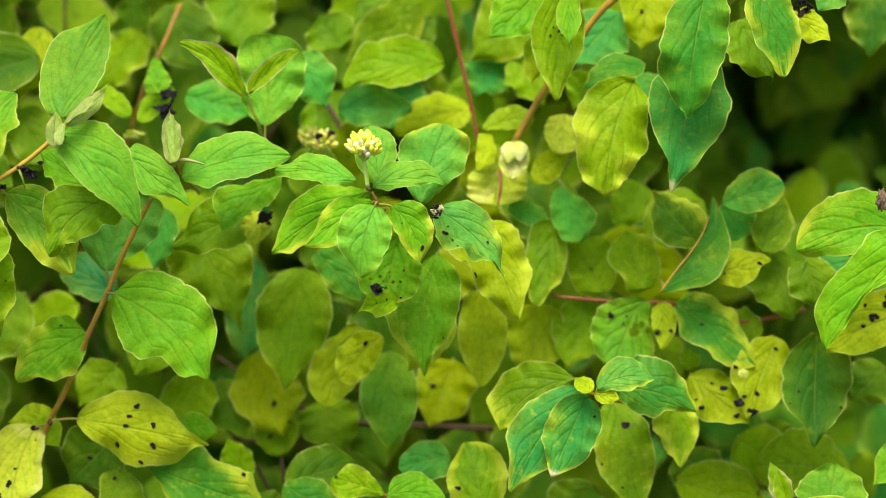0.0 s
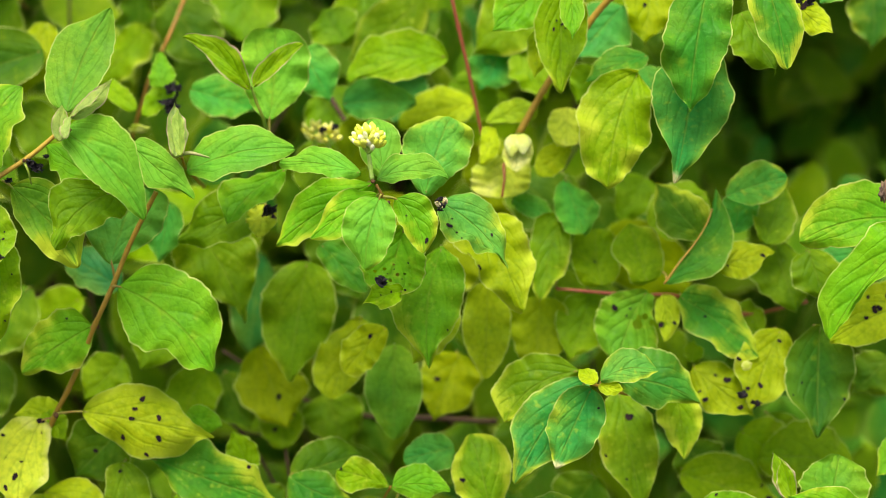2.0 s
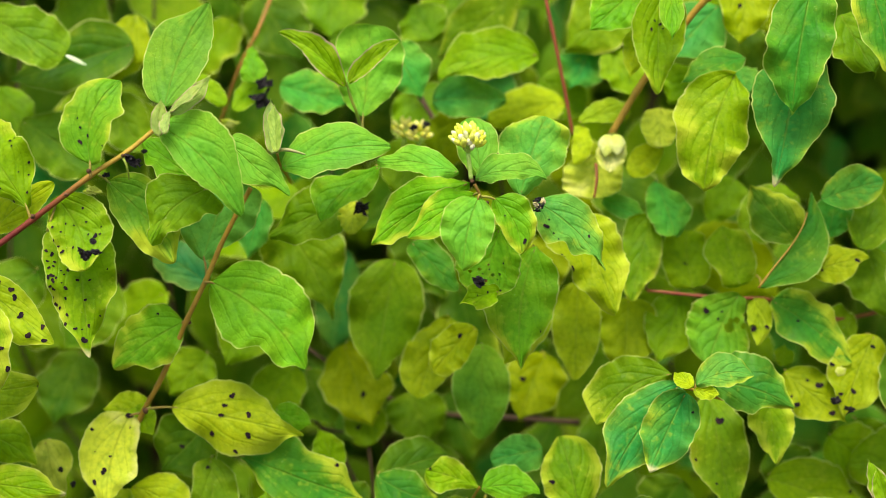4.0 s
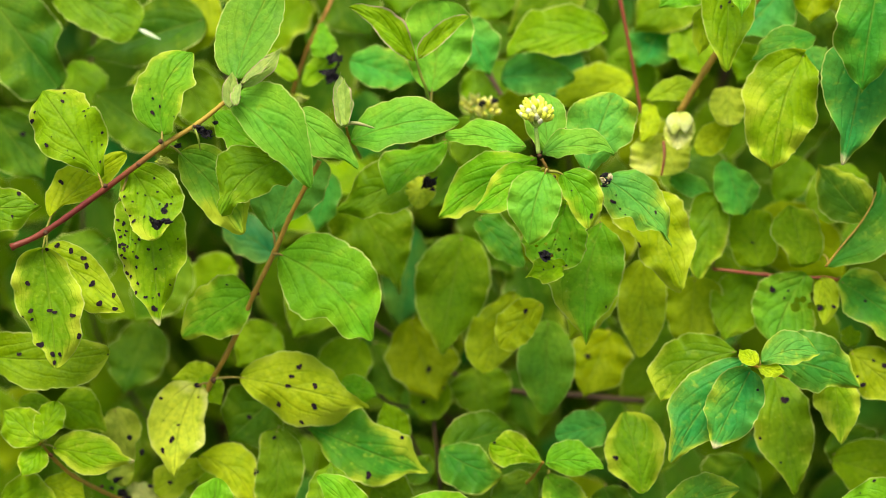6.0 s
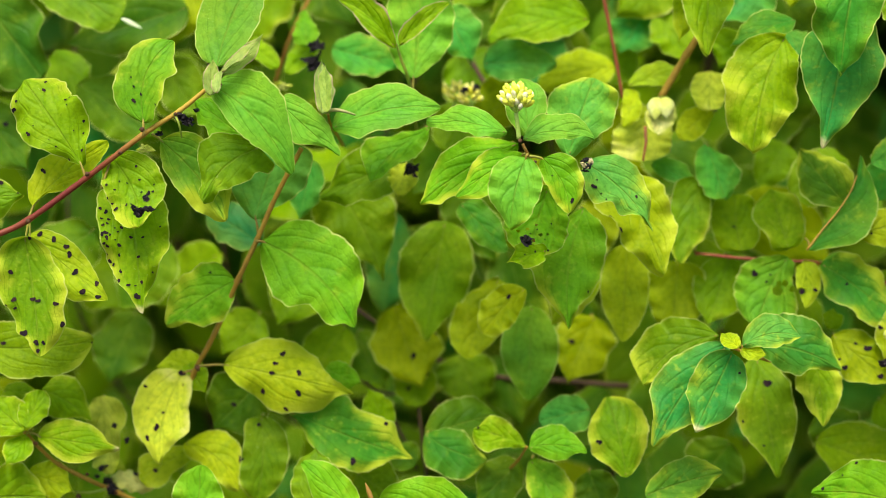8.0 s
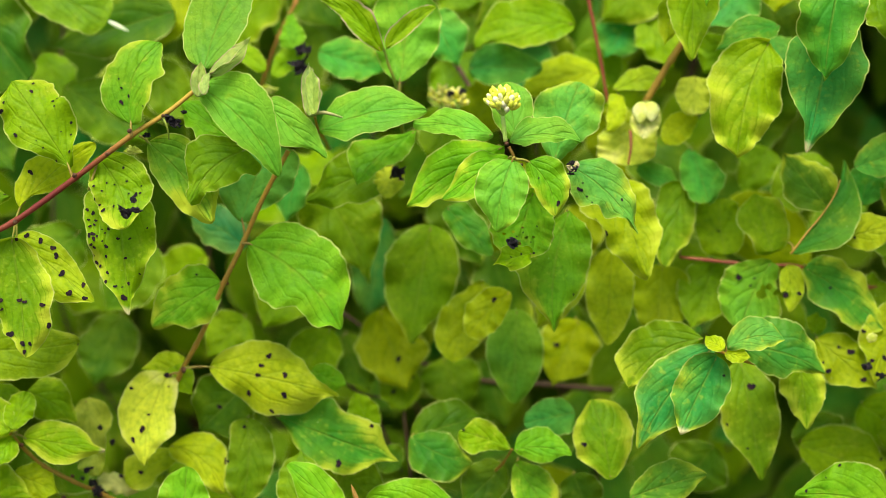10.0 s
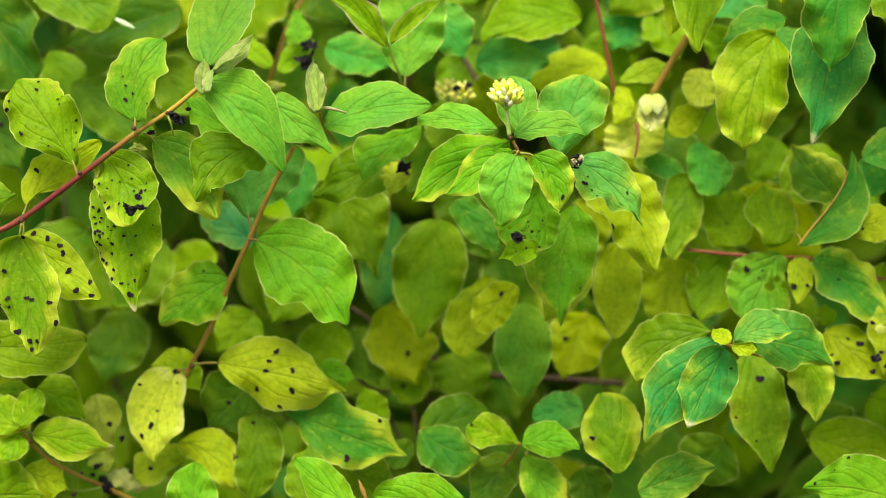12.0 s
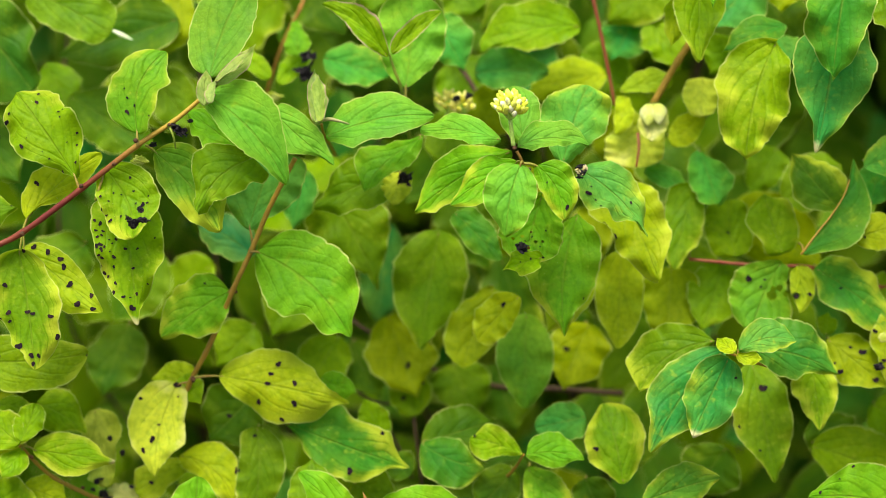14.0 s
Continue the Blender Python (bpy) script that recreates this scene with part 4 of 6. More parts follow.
leaf(branch, (0.0129, 0.7672, 1.0193), (0.0060, 0.7556, 0.9899), 0.0233, SHEEN_GREEN, stalk=(0.0135, 0.7675, 1.0208), fold=0.2, bend=0.12, edge=0.12, bow=0.041, outline=((-2.3, -4.6, -7.1, -9.1, -9.7, -9.7, -8.6, -7.7, -6.7, -3.7, -1.7), (5.9, 9.1, 11.2, 13.0, 13.6, 13.5, 12.5, 9.4, 4.8, 2.8, 1.4)))
leaf(branch, (0.0121, 0.7853, 1.0176), (-0.0180, 0.7735, 1.0005), 0.0180, BRIGHT, edge=0.7, stalk=(0.0140, 0.7855, 1.0179), fold=0.2, bow=0.020, outline=((-1.1, -2.1, -3.2, -4.3, -5.6, -7.6, -8.3, -7.6, -5.3, -2.8, -1.3), (1.8, 3.6, 6.0, 8.9, 9.7, 9.7, 7.7, 5.0, 2.9, 1.8, 0.9)))
leaf(branch, (0.0101, 0.8041, 1.0197), (-0.0342, 0.7902, 0.9941), 0.0233, BRIGHT, edge=0.55, fold=0.1, bow=0.046, outline=((-1.7, -3.4, -5.0, -6.4, -7.8, -8.2, -7.1, -5.1, -5.5, -2.3, -0.9), (2.6, 5.2, 8.5, 12.3, 14.9, 15.1, 14.0, 10.8, 6.7, 3.0, 1.3)))
leaf(branch, (0.0199, 0.7695, 1.0187), (0.0319, 0.7614, 0.9960), 0.0168, BRIGHT, edge=0.85, stalk=(0.0143, 0.7695, 1.0195), fold=0.25, bow=-0.115, outline=((-6.0, -9.0, -10.9, -12.4, -12.9, -12.6, -12.1, -10.2, -7.7, -4.4, -2.0), (1.1, 2.2, 3.0, 3.6, 3.9, 3.7, 3.5, 3.1, 2.6, 1.9, 1.0)), spots=((0.84, -1.8, 1.2), (0.33, 2.2, 0.5),))
leaf(branch, (0.0396, 0.7880, 1.0135), (0.0695, 0.7736, 0.9854), 0.0250, AQUA, edge=0.5, wave=0.1, bow=-0.092, outline=((-6.2, -10.9, -13.3, -14.7, -15.5, -14.9, -12.6, -9.4, -5.0, -2.7, -1.3), (2.1, 4.3, 6.5, 9.5, 9.5, 3.4, 4.1, 0.5, -1.9, -1.3, -0.6)), spots=((0.25, 7.6, 1.3), (0.62, -2.6, 0.8), (0.35, 7.8, 0.5), (0.43, 8.4, 0.5), (0.22, 4.2, 0.5),))
leaf(branch, (0.0603, 0.8310, 0.9987), (0.0790, 0.8100, 0.9572), 0.0335, YELLOWISH, edge=0.8, wave=0.06, bow=-0.026, outline=((-9.5, -13.8, -15.6, -16.2, -16.1, -15.9, -14.8, -10.4, -6.0, -3.3, -1.6), (8.4, 14.3, 17.3, 17.1, 12.1, 12.1, 11.8, 7.4, 4.7, 2.9, 1.4)), spots=((0.33, 14.7, 1.1), (0.47, 12.3, 1.1),))
leaf(branch, (0.0235, 0.7957, 1.0003), (0.0158, 0.7791, 0.9723), 0.0299, BRIGHT, edge=0.35, bend=-0.12, wave=0.1, bow=0.027, outline=((-3.5, -7.1, -10.0, -11.9, -13.4, -13.6, -13.3, -11.6, -8.4, -5.0, -2.4), (3.1, 6.4, 9.5, 12.2, 14.4, 16.2, 16.2, 14.1, 11.2, 7.6, 3.9)), spots=((0.83, 3.7, 0.8), (0.66, 1.9, 0.5), (0.69, -5.1, 0.4), (0.58, -0.7, 0.4), (0.44, -6.2, 0.5), (0.83, -7.3, 0.6), (0.76, 5.7, 0.6), (0.79, -3.4, 0.5), (0.87, -1.0, 0.4),), holes=((0.67, 8.4, 0.8), (0.60, 4.5, 0.8), (0.64, -1.9, 0.8), (0.75, 0.7, 0.8), (0.60, -4.9, 0.7), (0.87, -3.7, 0.8), (0.93, 1.8, 0.8), (0.72, -8.2, 0.7), (0.51, 1.0, 0.5),))
leaf(branch, (0.0223, 0.7702, 0.9771), (0.0047, 0.7608, 0.9734), 0.0125, LIME, edge=0.4, wave=0.15, fold=0.4, spots=((0.54, 0.6, 0.4), (0.28, 0.6, 0.6),))
leaf(branch, (0.0417, 0.8187, 0.9873), (0.0342, 0.7951, 0.9351), 0.0354, BRIGHT, edge=0.55, bend=0.04, bow=0.063, outline=((-2.1, -4.8, -9.4, -12.2, -12.7, -12.4, -10.3, -6.5, -3.2, -1.9, -0.9), (3.1, 6.2, 9.5, 13.5, 17.9, 22.8, 19.4, 15.1, 8.2, 2.5, 1.1)), spots=((0.69, -10.0, 0.5),))
leaf(branch, (-0.0166, 0.8487, 0.9826), (0.0058, 0.8333, 0.9622), 0.0173, FRESH, bow=-0.013, outline=((-3.4, -6.9, -8.9, -9.1, -9.2, -9.3, -8.3, -5.7, -3.9, -2.5, -1.3), (2.5, 4.8, 5.8, 6.0, 6.5, 8.0, 7.3, 5.6, 4.2, 2.8, 1.4)))
leaf(branch, (0.0477, 0.8272, 0.9567), (0.0270, 0.8139, 0.9310), 0.0204, YELLOW, edge=0.7)
leaf(branch, (0.0653, 0.8532, 0.9623), (0.0629, 0.8385, 0.9166), 0.0241, YELLOW, edge=0.4, bow=0.005, outline=((-3.6, -7.1, -9.5, -10.9, -11.7, -11.7, -11.3, -9.5, -6.7, -3.8, -1.9), (3.6, 7.3, 10.0, 11.3, 12.2, 12.3, 11.2, 8.5, 5.4, 3.2, 1.6)))
flower_head(branch, (0.0096, 0.7676, 1.0277), (0.0082, 0.7671, 1.0439), 0.0066, 46, 4)
blackened(branch, (0.0127, 0.7563, 0.9849), 0.0027, 41)
part("rotted_patch", clump((0.0403, 0.7801, 1.0165), 0.0018, 42, (1.5, 0.4, 0.7)), ROT, branch)
blackened(branch, (0.0401, 0.7749, 1.0157), 0.0028, 45, "", 2)
part("dry_patch", clump((0.0417, 0.7789, 1.0157), 0.0016, 43, (0.8, 0.4, 1.2)), DRY, branch)
part("rotted_patch", clump((0.0393, 0.7790, 1.0116), 0.0012, 44, (1.6, 0.4, 0.6)), ROT, branch)

branch = twig("shaded dogwood branch with hanging yellow-green leaves", [(0.0735, 0.9228, 0.8685), (0.0364, 0.9129, 0.8741), (0.0001, 0.9126, 0.8767), (-0.0363, 0.9142, 0.8882), (-0.0736, 0.9280, 0.9091)], 0.0032, 0.0020, OLD_BARK)
part("stem", tube([(-0.0942, 0.9246, 0.8963), (-0.0720, 0.9109, 0.8783), (-0.0537, 0.9065, 0.8563), (-0.0402, 0.9101, 0.8249)], 0.0011, 0.0009), OLD_BARK, branch)
part("stem", tube([(-0.0394, 0.8899, 0.8726), (-0.0372, 0.8862, 0.8553), (-0.0343, 0.8900, 0.8258)], 0.001, 0.0008), OLD_BARK, branch)
part("stem", tube([(-0.0827, 0.9312, 0.8787), (-0.0635, 0.9188, 0.8666), (-0.0455, 0.9282, 0.8607)], 0.0009, 0.0007), OLD_BARK, branch)
leaf(branch, (-0.0245, 0.8733, 0.9691), (-0.0335, 0.8551, 0.9116), 0.0381, MID, edge=0.2, bow=0.013, outline=((-6.3, -10.9, -13.9, -17.0, -18.0, -17.5, -15.0, -10.5, -5.5, -3.0, -1.4), (5.8, 11.0, 15.2, 18.2, 20.1, 19.7, 17.4, 13.3, 8.3, 4.2, 2.0)))
leaf(branch, (0.0027, 0.8716, 0.9397), (-0.0128, 0.8500, 0.9034), 0.0274, YELLOWISH, bow=0.030, outline=((-3.7, -7.4, -10.0, -11.4, -12.0, -11.6, -10.4, -7.7, -5.6, -3.7, -1.9), (2.7, 5.5, 8.1, 10.8, 13.7, 15.4, 15.2, 14.5, 12.2, 8.4, 4.4)))
leaf(branch, (0.0148, 0.8368, 0.9433), (-0.0056, 0.8287, 0.9232), 0.0194, YELLOWISH, edge=0.4, bow=0.040, outline=((-1.5, -3.1, -4.5, -5.8, -7.0, -7.9, -8.0, -7.5, -6.8, -5.1, -2.6), (2.7, 5.5, 8.0, 9.7, 10.6, 11.3, 11.4, 9.6, 7.2, 4.9, 2.5)), spots=((0.28, 2.0, 1.3),))
leaf(branch, (0.0188, 0.8599, 0.9290), (0.0180, 0.8459, 0.8839), 0.0289, SPRING, bow=0.006, outline=((-3.6, -7.0, -9.8, -12.0, -13.4, -14.0, -13.1, -11.2, -7.7, -4.9, -2.4), (3.4, 6.8, 10.3, 13.3, 14.5, 14.9, 13.1, 10.5, 7.1, 4.4, 2.2)))
leaf(branch, (0.0524, 0.8870, 0.9169), (0.0378, 0.8692, 0.8863), 0.0324, YELLOWISH, spots=((0.45, 5.2, 1.6),))
leaf(branch, (-0.0512, 0.8961, 0.9191), (-0.0363, 0.8750, 0.8814), 0.0369, YELLOWISH, spots=((0.61, -1.6, 1.6), (0.88, -5.8, 1.3), (0.45, -16.6, 1.3),))
leaf(branch, (-0.0412, 0.8984, 0.8910), (-0.0399, 0.8832, 0.8679), 0.0235, OLIVE, blunt=0.9, wide=0.5, spots=((0.62, 4.0, 1.5),))
leaf(branch, (-0.0767, 0.8891, 0.9099), (-0.0935, 0.8782, 0.8794), 0.0293, OLIVE)
leaf(branch, (-0.0897, 0.8896, 0.9457), (-0.1099, 0.8718, 0.9140), 0.0318, LIME, spots=((0.99, -1.5, 1.6),))
# dark green puts the shade of the hollow into this leaf's colour
leaf(branch, (-0.0718, 0.9025, 0.9033), (-0.0558, 0.8846, 0.8780), 0.0266, DEEP)
leaf(branch, (-0.1196, 0.8804, 0.9176), (-0.1388, 0.8702, 0.8991), 0.0260, LIME)
leaf(branch, (-0.0181, 0.9105, 0.8895), (-0.0087, 0.8934, 0.8637), 0.0329, MID)
leaf(branch, (0.0060, 0.9194, 0.8874), (0.0155, 0.9031, 0.8516), 0.0302, DEEP)

branch = twig("dogwood shoot with a rosette of small yellow-edged leaves", [(-0.2203, 0.7910, 0.8834), (-0.2139, 0.7941, 0.8738), (-0.2065, 0.7976, 0.8651), (-0.1932, 0.8011, 0.8561), (-0.1844, 0.8098, 0.8480), (-0.1670, 0.8178, 0.8360)], 0.0016, 0.0024, BARK_BROWN)
leaf_node(branch, (-0.2148, 0.7897, 0.8781), 0.0018)
leaf_node(branch, (-0.1930, 0.7966, 0.8605), 0.0016)
leaf_node(branch, (-0.1833, 0.8003, 0.8530), 0.0026)
leaf_node(branch, (-0.1806, 0.7998, 0.8504), 0.0022)
leaf_node(branch, (-0.1981, 0.7990, 0.8487), 0.002)
blackened(branch, (-0.1811, 0.7963, 0.8534), 0.0026, 81)
blackened(branch, (-0.1881, 0.8137, 0.8585), 0.0016, 82)
part("stem", tube([(-0.1846, 0.8000, 0.8520), (-0.1945, 0.8013, 0.8496), (-0.2079, 0.8060, 0.8489)], 0.0007, 0.0005), BARK_GREEN, branch)
leaf(branch, (-0.2134, 0.7889, 0.8817), (-0.1752, 0.7864, 0.8772), 0.0204, LIME, edge=0.95, stalk=(-0.2190, 0.7892, 0.8837), fold=0.15, tippale=1, bow=0.005, outline=((-3.0, -6.1, -8.6, -9.7, -10.1, -9.8, -8.8, -6.2, -2.5, -1.2, -0.6), (1.5, 3.1, 5.0, 7.6, 9.5, 10.3, 8.9, 5.8, 3.3, 2.0, 1.0)))
leaf(branch, (-0.2173, 0.7827, 0.8881), (-0.2127, 0.7945, 0.9029), 0.0141, LIME, edge=0.4, fold=0.26, bow=0.006, outline=((-1.7, -3.5, -5.0, -6.0, -6.5, -6.9, -6.8, -5.9, -4.8, -3.3, -1.6), (1.4, 2.9, 4.3, 5.4, 6.5, 7.2, 7.1, 6.5, 5.6, 4.1, 2.3)))
leaf(branch, (-0.2186, 0.7830, 0.8866), (-0.2376, 0.7924, 0.8990), 0.0201, LIME, edge=0.5)
leaf(branch, (-0.2188, 0.7893, 0.8825), (-0.2257, 0.7756, 0.8725), 0.0132, LIME, edge=0.7)
leaf(branch, (-0.2385, 0.7825, 0.8537), (-0.2088, 0.7863, 0.8528), 0.0345, LIME, edge=0.7, roll=20)
leaf(branch, (-0.2212, 0.7993, 0.8603), (-0.1994, 0.7921, 0.8536), 0.0202, YELLOW, edge=0.4)
leaf(branch, (-0.2178, 0.8160, 0.8963), (-0.1930, 0.8102, 0.8828), 0.0215, LIME, edge=0.5, bow=-0.058, outline=((-7.3, -10.0, -11.5, -12.6, -13.1, -12.3, -10.5, -6.6, -4.2, -2.5, -1.2), (1.3, 2.5, 4.0, 7.0, 8.4, 7.5, 5.9, 2.8, 1.5, 0.9, 0.5)), spots=((1.09, -5.5, 0.6), (1.11, -9.1, 0.4), (1.07, -2.6, 0.4),))
leaf(branch, (-0.1921, 0.8261, 0.8902), (-0.1844, 0.8125, 0.8551), 0.0215, WAN, edge=0.5, wave=0.25, outline=((-4.0, -7.5, -9.0, -10.0, -10.0, -9.0, -8.0, -6.0, -4.5, -3.0, -1.5), (3.0, 5.5, 7.0, 6.6, 9.6, 9.0, 11.4, 9.2, 9.0, 5.2, 3.6)))
part("rotted_patch", clump((-0.1833, 0.8166, 0.8784), 0.0013, 61, (1.0, 0.5, 1.2)), ROT, branch)
part("rotted_patch", clump((-0.1772, 0.8152, 0.8715), 0.0015, 62, (1.0, 0.5, 1.2)), ROT, branch)
part("rotted_patch", clump((-0.1897, 0.8120, 0.8580), 0.0014, 63, (1.0, 0.5, 1.2)), ROT, branch)
leaf(branch, (-0.2339, 0.8076, 0.8980), (-0.2172, 0.8070, 0.8979), 0.0092, LIME, edge=0.5)
leaf(branch, (-0.1154, 0.8440, 0.8929), (-0.1382, 0.8340, 0.8711), 0.0347, DEEP, spots=((0.52, 1.3, 1.5),))
leaf(branch, (-0.1128, 0.8220, 0.8824), (-0.1139, 0.8074, 0.8438), 0.0238, MID, edge=0.4, bow=-0.057, outline=((-3.9, -8.0, -11.5, -13.5, -14.6, -15.0, -14.0, -12.3, -9.5, -6.4, -3.2), (3.4, 6.8, 7.9, 7.2, 7.6, 8.3, 8.6, 8.8, 7.1, 4.7, 2.4)), spots=((0.11, 1.5, 1.1), (0.52, 10.3, 1.1),))
leaf(branch, (-0.1502, 0.8189, 0.8689), (-0.1226, 0.8077, 0.8493), 0.0211, YELLOW, edge=0.7, bow=-0.140, outline=((-4.9, -9.2, -12.9, -16.1, -17.5, -17.4, -16.7, -12.4, -7.5, -4.0, -1.9), (1.3, 2.6, 3.6, 3.3, 2.2, 3.1, 3.2, 3.2, 3.0, 2.1, 1.0)), spots=((0.75, -8.2, 1.4),))
leaf(branch, (-0.1473, 0.8273, 0.8626), (-0.1721, 0.8176, 0.8503), 0.0186, YELLOW, edge=0.7, bow=0.030, outline=((-1.4, -2.8, -3.9, -4.6, -5.1, -6.0, -8.5, -8.6, -7.6, -5.9, -3.0), (1.8, 3.6, 5.3, 6.8, 7.7, 8.5, 9.3, 10.0, 9.0, 5.0, 2.4)), spots=((0.70, -0.7, 1.4),))
leaf(branch, (-0.1652, 0.8202, 0.8462), (-0.1862, 0.8178, 0.8514), 0.0110, PALE, edge=0.2, wave=0.25, outline=((-1.0, -2.4, -3.0, -4.6, -4.0, -5.2, -4.1, -5.0, -3.6, -2.2, -1.2), (1.0, 2.4, 3.6, 3.0, 4.8, 4.4, 5.6, 4.0, 4.2, 2.0, 1.0)))
part("rotted_patch", clump((-0.1874, 0.8155, 0.8505), 0.0022, 64, (1.3, 0.6, 1.0)), ROT, branch)
part("rotted_patch", clump((-0.1846, 0.8150, 0.8478), 0.0020, 65, (1.3, 0.6, 1.0)), ROT, branch)
part("rotted_patch", clump((-0.1824, 0.8145, 0.8451), 0.0024, 66, (1.3, 0.6, 1.0)), ROT, branch)
part("rotted_patch", clump((-0.1737, 0.8166, 0.8538), 0.0012, 67, (1.3, 0.6, 1.0)), ROT, branch)
part("rotted_patch", clump((-0.1924, 0.8159, 0.8526), 0.0012, 68, (1.3, 0.6, 1.0)), ROT, branch)
leaf(branch, (-0.1342, 0.7617, 0.8456), (-0.1345, 0.7733, 0.8742), 0.0248, BRIGHT, fold=0.15, quilt=1.6, bow=-0.028, outline=((-3.9, -7.9, -10.9, -12.1, -12.7, -13.1, -13.0, -11.5, -9.1, -5.3, -2.6), (3.3, 7.0, 10.1, 11.7, 11.5, 10.7, 9.6, 7.9, 5.8, 3.8, 1.9)))
part("bud", pod((-0.0548, 0.7642, 0.8596), (-0.0585, 0.7662, 0.8689), 0.0026, 0.6), BARK_REDBROWN, branch, "reddish brown shoot tip")
leaf(branch, (-0.0548, 0.7586, 0.8528), (-0.0881, 0.7713, 0.8765), 0.0188, BRIGHT, fold=0.12, bow=-0.014, outline=((-2.3, -5.0, -7.5, -9.5, -10.3, -10.1, -9.5, -6.7, -3.7, -2.3, -1.2), (1.1, 2.1, 3.3, 4.6, 6.9, 8.5, 8.5, 8.3, 6.2, 4.0, 2.0)))
leaf(branch, (-0.0844, 0.7814, 0.8526), (-0.0843, 0.7986, 0.8747), 0.0239, MID)
leaf(branch, (-0.0087, 0.7667, 0.8557), (-0.0522, 0.7722, 0.8588), 0.0240, BRIGHT, bow=0.021, outline=((-2.4, -4.8, -6.8, -8.4, -9.8, -10.7, -10.3, -8.8, -7.1, -5.0, -2.5), (2.4, 4.9, 7.7, 10.6, 13.3, 13.3, 12.7, 10.5, 8.0, 5.4, 2.7)))
leaf(branch, (-0.0992, 0.8163, 0.8867), (-0.0385, 0.8126, 0.8646), 0.0334, FRESH, edge=0.75, fold=0.1, bow=0.023, outline=((-3.2, -6.4, -9.7, -13.5, -16.3, -12.8, -12.5, -12.8, -5.9, -2.2, -0.9), (1.1, 2.3, 4.8, 11.8, 14.8, 17.1, 16.5, 12.4, 4.8, 2.2, 1.0)), spots=((0.72, -11.5, 1.4), (0.59, 10.7, 1.9),))
leaf(branch, (-0.0531, 0.8360, 0.8696), (-0.0620, 0.8444, 0.8901), 0.0157, LIME)
leaf(branch, (-0.0665, 0.8277, 0.8517), (-0.0438, 0.8178, 0.8411), 0.0249, MID, edge=0.4)
leaf(branch, (-0.1896, 0.9098, 0.9120), (-0.2022, 0.8929, 0.8763), 0.0329, DEEP)

branch = twig("dogwood shoot with paired light green leaves", [(0.0159, 0.8048, 0.8737), (0.0121, 0.8129, 0.8641), (0.0070, 0.8259, 0.8536), (0.0004, 0.8429, 0.8385)], 0.0012, 0.0018, BARK_BROWN)
leaf(branch, (0.0152, 0.7996, 0.8757), (-0.0094, 0.8018, 0.8834), 0.0182, LIME, edge=0.5, fold=0.2, bow=0.037, outline=((-0.6, -1.2, -1.9, -2.7, -3.9, -6.1, -8.9, -8.2, -6.9, -4.9, -2.6), (1.4, 2.7, 4.1, 5.7, 7.7, 8.8, 9.2, 9.3, 6.3, 1.7, 0.8)), spots=((0.93, 1.2, 0.9),))
leaf(branch, (0.0167, 0.7958, 0.8762), (0.0439, 0.7927, 0.8748), 0.0173, BRIGHT, fold=0.12, bow=-0.103, outline=((-4.9, -8.0, -10.1, -11.4, -12.5, -12.7, -10.9, -8.6, -6.0, -3.8, -1.9), (0.8, 1.6, 2.4, 3.4, 4.4, 4.6, 3.9, 1.3, 0.2, 0.1, 0.1)))
leaf(branch, (0.0629, 0.7978, 0.8614), (0.0542, 0.8160, 0.8956), 0.0291, MID, edge=0.75, fold=0.08, bow=0.022, outline=((-1.9, -3.8, -6.1, -10.2, -12.9, -13.1, -12.8, -10.4, -6.9, -3.8, -1.8), (2.6, 5.2, 8.1, 11.2, 14.0, 15.6, 15.9, 15.2, 12.6, 9.5, 5.3)), spots=((0.47, -9.7, 1.6),))
leaf(branch, (0.0470, 0.8278, 0.8855), (0.0223, 0.8276, 0.8796), 0.0199, SEA, bow=0.002, outline=((-3.4, -7.1, -9.7, -10.1, -9.9, -9.6, -9.1, -8.5, -7.5, -6.2, -3.6), (2.6, 5.3, 7.3, 8.5, 9.5, 9.7, 8.9, 7.4, 5.9, 4.1, 2.0)))
leaf(branch, (-0.0322, 0.8249, 0.8721), (0.0017, 0.8354, 0.8797), 0.0243, DEEP, bow=-0.022, outline=((-3.2, -6.4, -9.2, -11.7, -13.4, -13.3, -13.0, -11.5, -8.4, -5.4, -2.5), (2.2, 4.4, 6.5, 8.2, 9.9, 11.0, 10.3, 8.1, 6.0, 4.0, 2.0)))
leaf(branch, (-0.0332, 0.8220, 0.8741), (-0.0031, 0.8145, 0.8633), 0.0238, FRESH, edge=0.3, bow=0.073, outline=((-1.2, -2.5, -4.0, -6.3, -7.8, -8.5, -7.0, -4.2, -2.9, -1.9, -1.0), (3.6, 7.2, 11.6, 14.6, 15.1, 15.3, 15.3, 14.4, 12.0, 7.1, 3.3)))
leaf(branch, (0.0124, 0.8223, 0.8602), (-0.0080, 0.8080, 0.8440), 0.0235, DEEP)
leaf(branch, (0.0179, 0.8071, 0.8664), (0.0353, 0.7947, 0.8428), 0.0209, BRIGHT, edge=0.6, bow=-0.006, outline=((-2.0, -4.0, -6.1, -8.7, -10.3, -10.7, -10.4, -8.9, -7.0, -4.8, -2.4), (1.7, 3.4, 5.3, 8.0, 9.7, 10.1, 10.2, 9.6, 7.8, 5.2, 2.4)))
